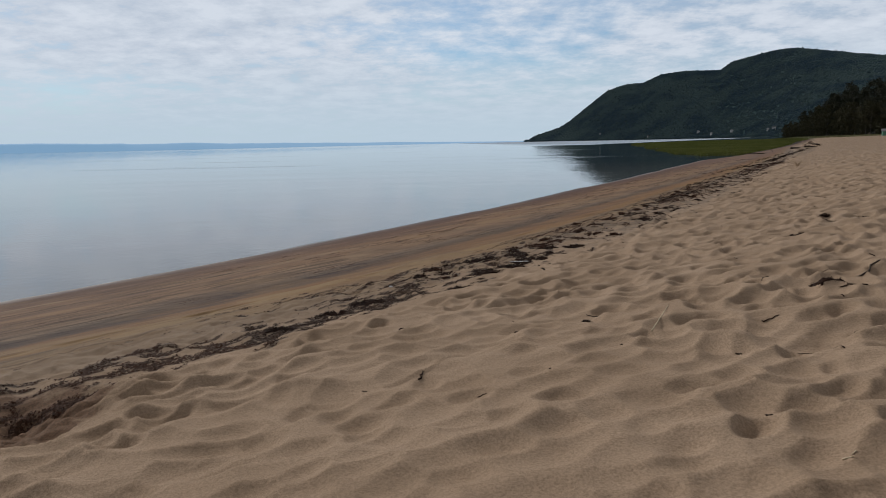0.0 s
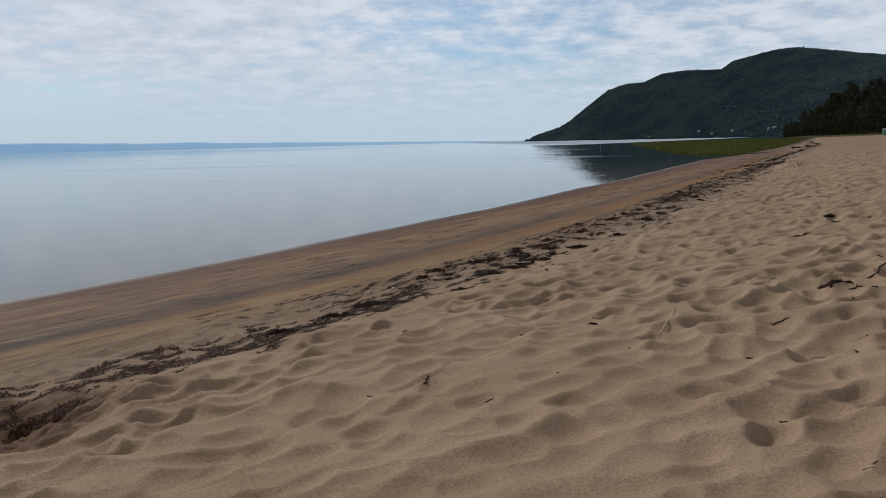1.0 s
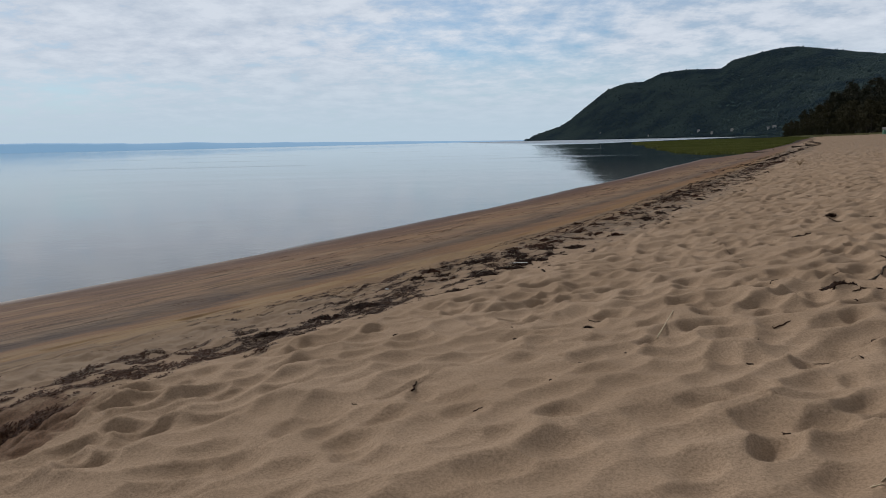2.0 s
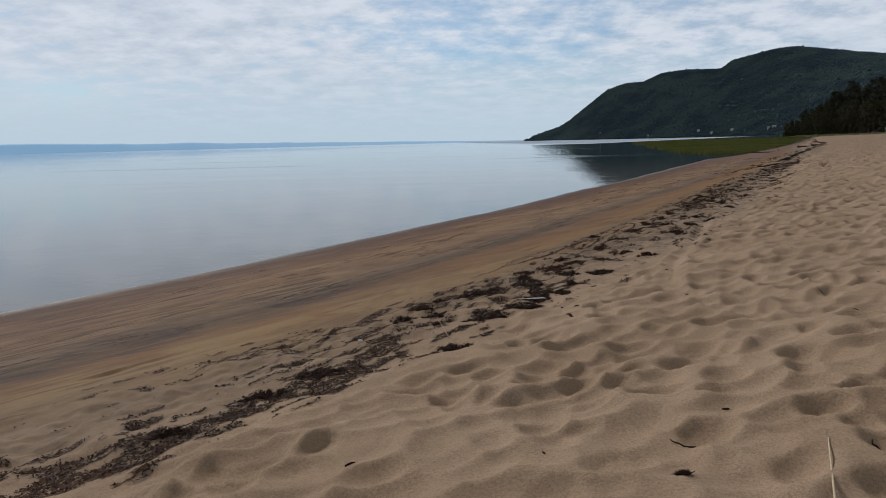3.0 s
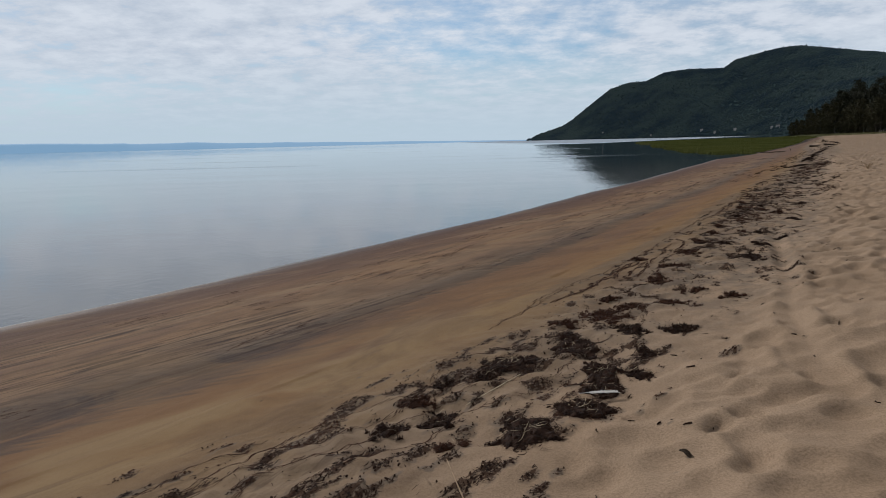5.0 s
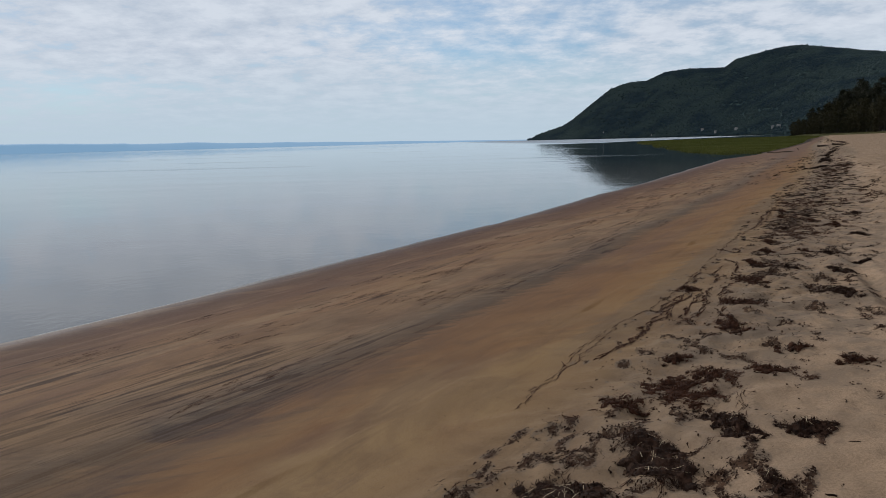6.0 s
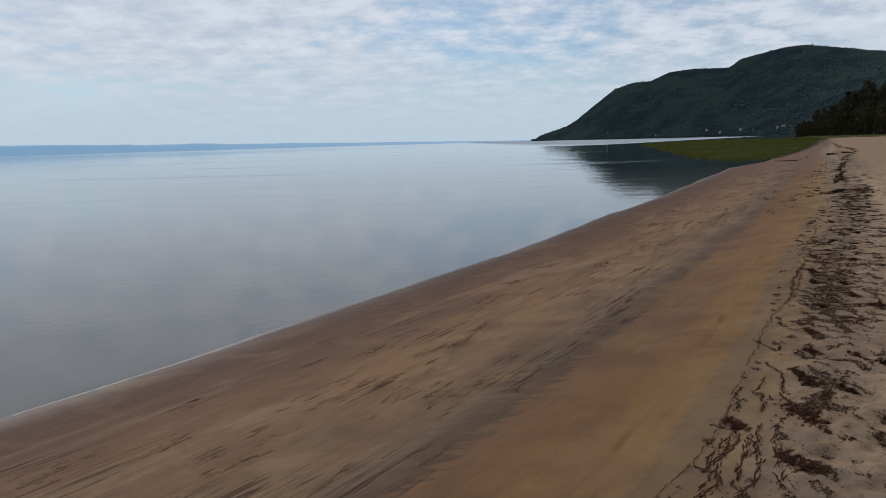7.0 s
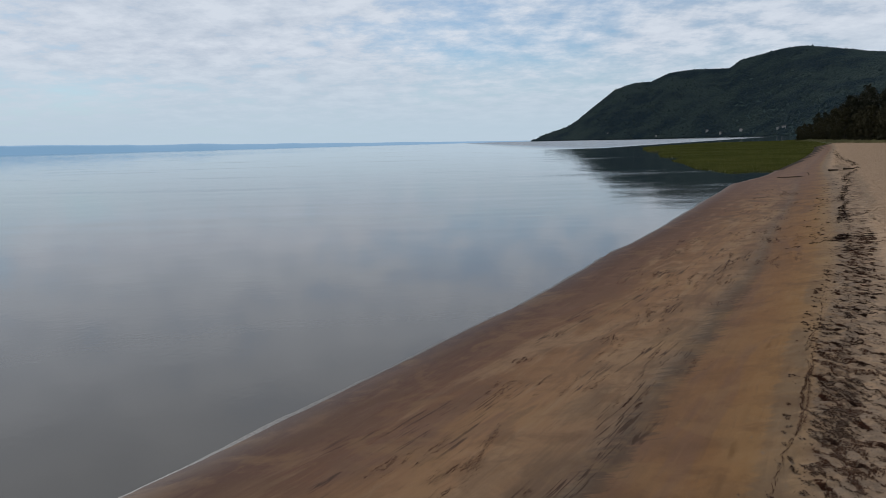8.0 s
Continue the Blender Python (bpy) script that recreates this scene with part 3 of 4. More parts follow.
def build_ground():
    """A sheet whose mesh fans out from the trodden sand to the horizon."""
    gu = spacing(-0.62, 0.72, 0.0024, 1.06, -10, 120)
    near_y = [1.4]
    while near_y[-1] < 34:
        near_y.append(near_y[-1] + 0.0025 * (6 + near_y[-1]))
    gy = np.concatenate([spacing(1.4, 1.4, 0.02, 1.06, -60, 1.4)[:-2], near_y[1:-1], spacing(34, 34, 0.10, 1.032, 34, 2800)[1:]])
    gy = np.unique(np.round(gy, 5))
    u, y = np.meshgrid(gu, gy)
    x = u * fan(y)
    s = inland(x, y)
    z = beach_height(x, y)
    # hollows trodden into the dry sand
    bend = 0.22 * (fbm(x / 0.9, y / 0.9, 15, 3) - 0.5)
    rows = gy < 60
    bowls = np.zeros_like(z)
    xs, ys, bs = x[rows], y[rows], bend[rows]
    bowls[rows] = trodden(xs + bs, ys - bs, 0.235, 11, 0.078, 0.05)
    bowls[rows] += 0.6 * trodden(xs - bs, ys + bs, 0.37, 13, 0.05, 0.4)
    calm = np.clip((fbm(x / 2.6, y / 2.6, 18, 3) - 0.25) / 0.2, 0.6, 1)
    calm *= 1 - 0.18 * np.clip((y - 7.5) / 1.5, 0, 1) * np.clip((17 - y) / 4, 0, 1)
    bowls *= calm * np.clip((s - 0.35) / 0.7, 0, 1) * np.clip(1.5 - y / 45, 0, 1)
    # the groove of a wheel that crossed the sand
    rut = np.interp(y, [8.5, 12.15, 14.13, 17.65, 22], [2.1, 3.40, 4.39, 5.93, 7.9]) - x
    tracked = np.exp(-(rut / 0.10) ** 2) * np.clip((y - 9.5) / 1.5, 0, 1) * np.clip((21 - y) / 4, 0, 1)
    bowls = bowls * (1 - 0.85 * np.clip(tracked * 1.5, 0, 1)) - 0.055 * tracked + 0.022 * np.exp(-((np.abs(rut) - 0.19) / 0.06) ** 2) * np.clip((y - 9.5) / 1.5, 0, 1) * np.clip((21 - y) / 4, 0, 1)
    near = np.clip((s - 0.5) / 1.0, 0, 1)
    fade = np.clip(1.2 - y / 260, 0, 1)
    z += bowls + near * fade * (0.13 * (fbm(x / 1.7, y / 1.7, 21) - 0.5) + 0.018 * (fbm(x / 0.2, y / 0.2, 25, 3) - 0.5))
    # the hummocky weed line, and low runnels on the damp sand
    hump = np.exp(-((s + 0.7) / 1.1) ** 2) * fade
    z += hump * (0.15 * (fbm(x / 0.5, y / 0.5, 31) - 0.45) + 0.10 * (fbm(x / 0.17, y / 0.17, 35, 3) - 0.5))
    damp = np.clip((-1.5 - s) / 2, 0, 1) * fade * np.clip((s + water_reach(y) + 1) / 3, 0, 1)
    z += damp * 0.05 * (fbm((x * 0.5 + y * 0.85) / 5, (x * 0.85 - y * 0.5) / 0.9, 41) - 0.5)
    wet = np.exp(-((s + water_reach(y)) / 2.5) ** 2) * fade
    z += wet * 0.07 * (fbm(x / 6, y / 6, 45, 3) - 0.5)
    marsh = in_marsh(x, y)
    z = np.where(marsh > 0, np.maximum(z, -0.1 + 0.28 * marsh), z)
    # dunes far inland
    z += np.clip((s - 60) / 60, 0, 1) * np.clip((y - 250) / 100, 0, 1) * 1.2 * (fbm(x / 25, y / 25, 51) - 0.3)
    # the shore ends behind the marsh
    z -= np.clip((y - 800) / 200, 0, 1) * 9
    # a hollow where the bank slipped
    hollow = np.exp(-(((x + 3.15) / 0.6) ** 2 + ((y - 4.5) / 0.55) ** 2))
    z -= 0.24 * hollow + 0.22 * hollow * (fbm(x / 0.12, y / 0.12, 57, 4) - 0.5)
    me, quads = grid_mesh("ground", x, y, z, SAND)
    b, m = weed_line(y)
    along = np.cumsum(np.concatenate([[0], np.diff(gy)]) * np.sqrt(1 + weed_line(gy)[1] ** 2))[:, None] + (x - b) * m / np.sqrt(1 + m * m)
    t = np.where(s < 0, s * 16.7 / water_reach(y), s)
    uv = me.uv_layers.new(name="shore")
    both = np.stack([along, t], -1).reshape(-1, 2)
    uv.data.foreach_set("uv", both[quads.ravel()].astype(np.float32).ravel())
    at = me.attributes.new("marsh", "FLOAT", "POINT")
    at.data.foreach_set("value", marsh.astype(np.float32).ravel())
    at = me.attributes.new("weed", "FLOAT", "POINT")
    cover = np.zeros_like(z)
    rows = (gy > 2) & (gy < 150)
    cover[rows] = weed_cover(x[rows], y[rows], True)
    at.data.foreach_set("value", cover.astype(np.float32).ravel())
    tagged(new("ground", me), "trodden pale dry sand sloping to damp brown sand at the water", "beach", kind="structure")
    return gu, gy, z


GX, GY, GZ = build_ground()


def ground_at(x, y):
    """The sand's height at a place."""
    u = x / fan(y)
    j, i = np.clip(np.searchsorted(GX, u) - 1, 0, len(GX) - 2), np.clip(np.searchsorted(GY, y) - 1, 0, len(GY) - 2)
    fx, fy = (u - GX[j]) / (GX[j + 1] - GX[j]), (y - GY[i]) / (GY[i + 1] - GY[i])
    return (GZ[i, j] * (1 - fx) + GZ[i, j + 1] * fx) * (1 - fy) + (GZ[i + 1, j] * (1 - fx) + GZ[i + 1, j + 1] * fx) * fy


def build_water():
    gx = np.array([-9000, -3000, -800, -200, -60, 0, 60, 200, 700, 1600, 4000.0])
    gy = np.array([-400, -60, 0, 30, 80, 200, 600, 1500, 3000, 5200, 9000.0])
    x, y = np.meshgrid(gx, gy)
    me, _ = grid_mesh("water", x, y, x * 0, WATER)
    tagged(new("water", me), "calm grey-blue bay water mirroring the clouds", "water", kind="structure")


build_water()


# ---- hill and far coast ----
RIDGE = [(6.9, 0.0), (7.3, 0.16), (7.7, 0.45), (9.8, 1.13), (10.7, 1.7), (12.0, 2.75), (13.5, 3.9), (14.8, 4.33), (16.3, 4.43), (17.6, 5.0),
         (19.3, 5.17), (21.9, 5.1), (22.7, 5.66), (25.5, 6.28), (27.0, 6.36), (29.3, 5.94), (32.5, 5.4), (38, 5.2), (50, 4.4), (70, 2.5), (88, 0.5)]


def hill_foot(az):
    return np.interp(az, [6.5, 7.3, 27, 40, 88], [4060, 4000, 2500, 1900, 1500])


def hill_crest(az):
    return np.minimum(hill_foot(az) + 60 + 75 * np.clip(az - 7, 0, 16), 4700)


def hill_height(az, t):
    """Height over the water; t runs from 0 at the foot to 1 at the crest."""
    top = hill_crest(az) * np.tan(np.radians(np.interp(az, [a for a, _ in RIDGE], [e for _, e in RIDGE]))) + 4.3
    up_to = np.where(t < 1, 0.25 * np.sin(np.clip(t, 0, 1) * math.pi / 2) + 0.75 * np.clip(t, 0, 1) ** 1.25, 1 - 0.6 * (t - 1))
    fold = 0.07 * np.sin(np.clip(t, 0, 1) * math.pi) * (fbm(az / 1.6, t * 3.5, 61, 5) - 0.5) * 2
    return np.maximum(top - 14, 1.0) * (up_to + fold)


def build_hill():
    az, t = np.meshgrid(np.concatenate([np.arange(6.9, 36, 0.06), np.arange(36, 88, 0.5)]), np.concatenate([np.linspace(0, 1, 60), [1.15, 1.4]]))
    d = hill_foot(az) + (hill_crest(az) - hill_foot(az)) * t
    z = hill_height(az, t) - np.where(t == 0, 6, 0)
    a = np.radians(az)
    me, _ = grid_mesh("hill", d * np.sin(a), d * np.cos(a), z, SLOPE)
    tagged(new("hill", me), "wooded dark headland across the bay, blue haze put into its green", "hill", kind="structure")
    # the woods: small pointed and rounded crowns
    r = np.random.default_rng(5)
    n = 30000
    az = np.concatenate([6.95 + 27.5 * r.random(n), 6.95 + 27.5 * r.random(5000)])
    t = np.concatenate([r.random(n) ** 0.9, 1.0 - 0.03 * r.random(5000)])
    d = hill_foot(az) + (hill_crest(az) - hill_foot(az)) * t
    z = hill_height(az, t)
    a = np.radians(az)
    cx, cy = d * np.sin(a), d * np.cos(a)
    h, w = r.uniform(6, 10.5, len(az)) * (1 + 0.45 * (r.random(len(az)) < 0.05)), r.uniform(3.2, 7.5, len(az))
    tris = []
    ring = 4
    top = np.stack([cx, cy, z + h], -1)
    for k in range(ring):
        a0, a1 = 2 * math.pi * k / ring + 0.4, 2 * math.pi * (k + 1) / ring + 0.4
        p0 = np.stack([cx + w * math.cos(a0), cy + w * math.sin(a0), z + h * 0.2], -1)
        p1 = np.stack([cx + w * math.cos(a1), cy + w * math.sin(a1), z + h * 0.2], -1)
        q0 = np.stack([cx + w * 0.7 * math.cos(a0), cy + w * 0.7 * math.sin(a0), z + h * 0.7], -1)
        q1 = np.stack([cx + w * 0.7 * math.cos(a1), cy + w * 0.7 * math.sin(a1), z + h * 0.7], -1)
        tris += [np.stack([p0, p1, q1], 1), np.stack([p0, q1, q0], 1), np.stack([q0, q1, top], 1)]
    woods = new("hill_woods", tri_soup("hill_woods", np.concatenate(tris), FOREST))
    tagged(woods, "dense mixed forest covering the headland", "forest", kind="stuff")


build_hill()


def build_coast():
    az = np.arange(-75, 9, 0.1)
    el = np.interp(az, [-75, -60, -45, -33, -29, -24, -20, -15, -8, 0, 4, 9], [0.5, 0.75, 0.62, 0.68, 0.66, 0.50, 0.52, 0.38, 0.27, 0.16, 0.09, 0.05])
    el = el + 0.13 * (fbm(az / 1.8, az * 0, 71, 5) - 0.5) * np.clip((6 - az) / 20, 0, 1)
    a = np.radians(az)
    rows = []
    for d, f in ((4780, -0.25), (4800, 0.0), (4850, 0.85), (4900, 1.0), (4960, 0.6)):
        rows.append((d * np.sin(a), d * np.cos(a), 4800 * np.tan(np.radians(el)) * f + (0 if f > 0 else -2)))
    x, y, z = (np.stack([row[i] for row in rows]) for i in range(3))
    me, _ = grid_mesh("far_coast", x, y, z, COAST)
    tagged(new("backdrop_far_coast", me), "low far shore along the horizon, its blue haze painted as glow", "coast", kind="structure")


build_coast()


# ---- trees, grass and buildings in the distance ----
def part(name, me, parent, label=""):
    ob = new(name, me)
    ob.parent = parent
    if label:
        tagged(ob, label)
    return ob


def thing(name, place, label, category, group="", turn=0.0):
    ob = new(name)
    ob.matrix_world = pose(*place, 0, 0, turn)
    return tagged(ob, label, category, group)


def tube(points, radii, sides=7):
    """Vertices and faces of a tapered, bent rod."""
    verts, faces = [], []
    for n, (p, rad) in enumerate(zip(points, radii)):
        way = Vector(points[min(n + 1, len(points) - 1)]) - Vector(points[max(n - 1, 0)])
        q = way.to_track_quat("Z", "Y")
        for k in range(sides):
            a = 2 * math.pi * k / sides
            verts.append(tuple(Vector(p) + q @ Vector((rad * math.cos(a), rad * math.sin(a), 0))))
    for n in range(len(points) - 1):
        for k in range(sides):
            a, b = n * sides + k, n * sides + (k + 1) % sides
            faces.append((a, b, b + sides, a + sides))
    faces += [tuple(range(sides))[::-1], tuple(range((len(points) - 1) * sides, len(points) * sides))]
    return verts, faces


def joined(pieces):
    verts, faces = [], []
    for v, f in pieces:
        base = len(verts)
        verts += v
        faces += [tuple(i + base for i in q) for q in f]
    return verts, faces


def leaf_cloud(r, centres, spread, size, per):
    """Loose little leaf triangles round each centre."""
    c = np.repeat(np.asarray(centres, float), per, 0)
    c = c + r.normal(0, 1, c.shape) * spread * [1, 1, 0.6]
    e1 = r.normal(0, 1, c.shape)
    e1 /= np.linalg.norm(e1, axis=1, keepdims=True)
    e2 = np.cross(e1, r.normal(0, 1, c.shape))
    e2 /= np.linalg.norm(e2, axis=1, keepdims=True)
    s = size * r.uniform(0.6, 1.4, (len(c), 1))
    return np.stack([c - e1 * s, c + e1 * s * 0.8 + e2 * s * 0.3, c + e2 * s * 1.3], 1)


def make_tree(kind, seed):
    r = np.random.default_rng(seed)
    height = {"pine": 24, "spruce": 21, "birch": 16, "alder": 8}[kind] * r.uniform(0.92, 1.08)
    lean = r.normal(0, 0.02, 2) * height
    trunk_points = [(lean[0] * k * k, lean[1] * k * k, height * k) for k in (0, 0.25, 0.5, 0.75, 0.97)]
    wide = height * 0.013
    pieces = [tube(trunk_points, [wide, wide * 0.85, wide * 0.6, wide * 0.35, wide * 0.08])]
    centres = []
    first = {"pine": 0.38, "spruce": 0.10, "birch": 0.22, "alder": 0.05}[kind]
    for k in range({"pine": 42, "spruce": 60, "birch": 46, "alder": 30}[kind]):
        t = first + (1 - first) * r.random()
        a = r.random() * 2 * math.pi
        if kind == "spruce":
            reach = height * 0.16 * (1.03 - t) + 0.3
        elif kind == "pine":
            reach = height * 0.19 * math.sin(math.pi * min(1, (t - first) / (1 - first) * 0.75 + 0.22)) * r.uniform(0.6, 1.2)
        else:
            reach = height * 0.27 * math.sin(math.pi * min(1, (t - first) / (1 - first) * 0.8 + 0.15)) * r.uniform(0.7, 1.1)
        rise = -0.12 if kind == "spruce" else 0.3
        base = (lean[0] * t * t, lean[1] * t * t, height * t * 0.97)
        tip = (base[0] + reach * math.cos(a), base[1] + reach * math.sin(a), base[2] + reach * rise)
        pieces.append(tube([base, tip], [wide * 0.3 * (1.1 - t), 0.02], 4))
        for q in (0.45, 0.75, 1.0):
            centres.append([base[i] + (tip[i] - base[i]) * q for i in range(3)])
    centres.append([lean[0], lean[1], height])
    tree = new("tree")
    part("trunk", mesh_from("trunk", *joined(pieces), BARK), tree)
    dark = kind in ("pine", "spruce")
    tris = leaf_cloud(r, centres, height * 0.028, 0.40 if dark else 0.35, 12)
    part("crown", tri_soup("crown", tris, NEEDLES if dark else LEAVES), tree, "dark evergreen needles" if dark else "dull green leaves")
    label = {"pine": "tall dark pine with a ragged crown behind the beach", "spruce": "dark pointed spruce in the wood behind the beach",
             "birch": "dull green leafy tree in the wood behind the beach", "alder": "bushy leafy shrub tree at the edge of the sand"}[kind]
    return tagged(tree, label, "tree", "trees behind the beach")


def build_trees():
    models = {k: [make_tree(k, 100 + 7 * n + 50 * i) for n in range(3)] for i, k in enumerate(("pine", "spruce", "birch", "alder"))}
    r = np.random.default_rng(17)
    edge = [(350, 706), (334, 645), (300, 560), (268, 480), (240, 405), (220, 340), (222, 296), (246, 268), (300, 240)]
    spots = []
    for row, (back, step, kinds) in enumerate((
            (0, 7.0, ("alder", "alder", "birch")), (6, 8.0, ("birch", "birch", "spruce", "alder")),
            (14, 9.0, ("spruce", "pine", "birch")), (24, 10.0, ("pine", "pine", "spruce")), (36, 12.0, ("pine", "spruce")))):
        for (x0, y0), (x1, y1) in zip(edge[:-1], edge[1:]):
            long = math.hypot(x1 - x0, y1 - y0)
            for k in range(max(1, int(long / step))):
                f = (k + r.random()) * step / long
                x, y = x0 + (x1 - x0) * f + back * 0.8 + r.normal(0, 1.5), y0 + (y1 - y0) * f + back * 0.3 + r.normal(0, 1.5)
                spots.append((x, y, kinds[r.integers(len(kinds))], row))
    used = set()
    for x, y, kind, row in spots:
        n = int(r.integers(3))
        far = np.clip((645 - y) / 140, -1.2, 1.0)
        size = r.uniform(0.8, 1.12) * (0.95 + 0.33 * far)
        turn = r.uniform(0, 360)
        m = pose(x, y, float(ground_at(np.float64(x), np.float64(y))) - 0.15, 0, 0, turn)
        model = models[kind][n]
        if (kind, n) not in used:
            used.add((kind, n))
            tree = model
            tree.matrix_world = m
        else:
            tree = copy_thing(model, m)
        tree.scale = (size, size, size)
    for kind, n in ((k, n) for k in models for n in range(3)):
        if (kind, n) not in used:
            x, y = 300 + 9 * n, 330 + 12 * n
            models[kind][n].matrix_world = pose(x, y, float(ground_at(np.float64(x), np.float64(y))) - 0.15)


build_trees()


def grass_tufts(r, x, y, tall, wide, blades=3):
    """Upright blades in small tufts."""
    tris = []
    z = ground_at(x, y) - 0.02
    for _ in range(blades):
        a = r.random(len(x)) * 2 * math.pi
        ox, oy = r.normal(0, 0.5, len(x)) * wide, r.normal(0, 0.5, len(x)) * wide
        h = tall * r.uniform(0.6, 1.2, len(x))
        lx, ly = r.normal(0, 0.25, len(x)) * h, r.normal(0, 0.25, len(x)) * h
        w = wide * r.uniform(0.3, 0.6, len(x))
        tris.append(np.stack([np.stack([x + ox - w * np.cos(a), y + oy - w * np.sin(a), z], -1),
                              np.stack([x + ox + w * np.cos(a), y + oy + w * np.sin(a), z], -1),
                              np.stack([x + ox + lx, y + oy + ly, z + h], -1)], 1))
    return np.concatenate(tris)


def build_grass():
    r = np.random.default_rng(23)
    y = 148 + 720 * r.random(90000) ** 1.8
    left = 55 + 0.24 * (y - 184)
    x = left + (weed_line(y)[0] - left) * r.random(90000)
    keep = in_marsh(x, y) > 0.35
    x, y = x[keep], y[keep]
    grow = 0.5 + y / 500
    tris = grass_tufts(r, x, y, 0.42 * np.minimum(grow, 1.3), 0.45 * grow)
    tagged(new("marsh_grass", tri_soup("marsh_grass", tris, MARSH)), "bright green salt marsh grass standing in shallow water", "marsh grass", kind="stuff")
    edge = np.array([(326, 660), (290, 565), (254, 480), (224, 405), (202, 340), (202, 296), (226, 262), (280, 228)], float)
    f = r.random(9000) * (len(edge) - 1)
    i = f.astype(int)
    p = edge[i] + (edge[i + 1] - edge[i]) * (f - i)[:, None] + np.stack([r.uniform(0, 22, 9000), r.normal(0, 4, 9000)], -1)
    tris = grass_tufts(r, p[:, 0], p[:, 1], 0.7, 0.4)
    tagged(new("dune_grass", tri_soup("dune_grass", tris, DUNE)), "yellow-green dune grass in front of the trees", "dune grass", kind="stuff")


build_grass()


def box(x0, y0, z0, x1, y1, z1):
    v = [(x, y, z) for z in (z0, z1) for y in (y0, y1) for x in (x0, x1)]
    return v, [(0, 2, 3, 1), (4, 5, 7, 6), (0, 1, 5, 4), (2, 6, 7, 3), (0, 4, 6, 2), (1, 3, 7, 5)]


def gable(w, d, h, z0, over=0.5):
    """A pitched roof over a w by d plan."""
    a, b = w / 2 + over, d / 2 + over
    v = [(-a, -b, z0), (a, -b, z0), (a, b, z0), (-a, b, z0), (-a, 0, z0 + h), (a, 0, z0 + h)]
    v += [(x, y, z - 0.3) for x, y, z in v]
    return v, [(0, 1, 5, 4), (2, 3, 4, 5), (6, 10, 11, 7), (8, 11, 10, 9), (0, 6, 7, 1), (2, 8, 9, 3), (0, 4, 10, 6), (4, 3, 9, 10), (1, 7, 11, 5), (5, 11, 8, 2)]


def house(place, w, d, h, turn, walls, label, windows=3):
    ob = thing("house", place, label, "house", "houses at the foot of the headland", turn)
    part("wall", mesh_from("wall", *box(-w / 2, -d / 2, -6, w / 2, d / 2, h), walls), ob)
    part("roof", mesh_from("roof", *gable(w, d, d * 0.38, h), ROOF), ob)
    for k in range(windows):
        x = (k + 0.5) / windows * w - w / 2
        part("window", mesh_from("window", *box(x - 0.8, -d / 2 - 0.06, h * 0.35, x + 0.8, -d / 2 - 0.004, h * 0.75), ROOF), ob)


def build_houses():
    for az, t, w, d, h, turn in ((20.45, 0.06, 9, 7, 3.8, -20), (21.4, 0.03, 7, 6, 3.8, 10), (22.85, 0.06, 10, 6, 3.0, -35),
                                 (25.75, 0.07, 12, 6, 3.0, -20), (25.35, 0.06, 7, 6, 3.0, 5), (16.7, 0.015, 5, 5, 2.6, 0), (13.0, 0.12, 4, 4, 2.2, 15)):
        dist = hill_foot(az) + (hill_crest(az) - hill_foot(az)) * t
        a = math.radians(az)
        place = (dist * math.sin(a), dist * math.cos(a), float(hill_height(np.float64(az), np.float64(t))) + 9)
        house(place, w, d, h, turn - az, WHITE, "white house with a grey pitched roof among the trees")


build_houses()


def build_cabin():
    x, y = 182.5, 282.0
    z = float(ground_at(np.float64(x), np.float64(y)))
    ob = thing("beach_cabin", (x, y, z), "small green wooden cabin with a grey roof on the dune", "cabin", turn=-25)
    part("wall", mesh_from("wall", *box(-1.8, -1.4, -0.3, 1.8, 1.4, 2.0), GREEN), ob)
    part("roof", mesh_from("roof", *gable(3.6, 2.8, 0.8, 2.0, 0.25), ROOF), ob)
    part("door", mesh_from("door", *box(-0.45, -1.45, 0.0, 0.45, -1.403, 1.85), ROOF), ob)


build_cabin()


# ---- the water's edge ----
def build_foam():
    r = np.random.default_rng(31)
    ys = np.arange(14, 150, 0.25)
    edge = []
    for y in ys:
        xs = weed_line(y)[0] - np.linspace(30, 3, 700)
        zs = ground_at(xs, np.full_like(xs, y))
        edge.append(xs[int(np.argmax(zs > 0.004))])
    edge = np.array(edge)
    wid = (0.06 + 0.45 * np.clip(fbm(ys / 5, ys * 0, 83) - 0.36, 0, 1) + 0.05 * r.random(len(ys))) * np.clip((ys - 20) / 10, 0.12, 1)
    tris = []
    for k in range(len(ys) - 1):
        if value_noise(np.float64(ys[k] / 2.3), np.float64(0.5), 84) < 0.3:
            continue
        a, b = (edge[k] + 0.03, ys[k], 0.012), (edge[k + 1] + 0.03, ys[k + 1], 0.012)
        c, d = (edge[k + 1] - wid[k + 1], ys[k + 1], 0.008), (edge[k] - wid[k], ys[k], 0.008)
        tris += [(a, b, c), (a, c, d)]
    tagged(new("foam_line", tri_soup("foam_line", np.array(tris), FOAM)), "thin broken line of white foam at the water's edge", "foam", kind="stuff")


build_foam()


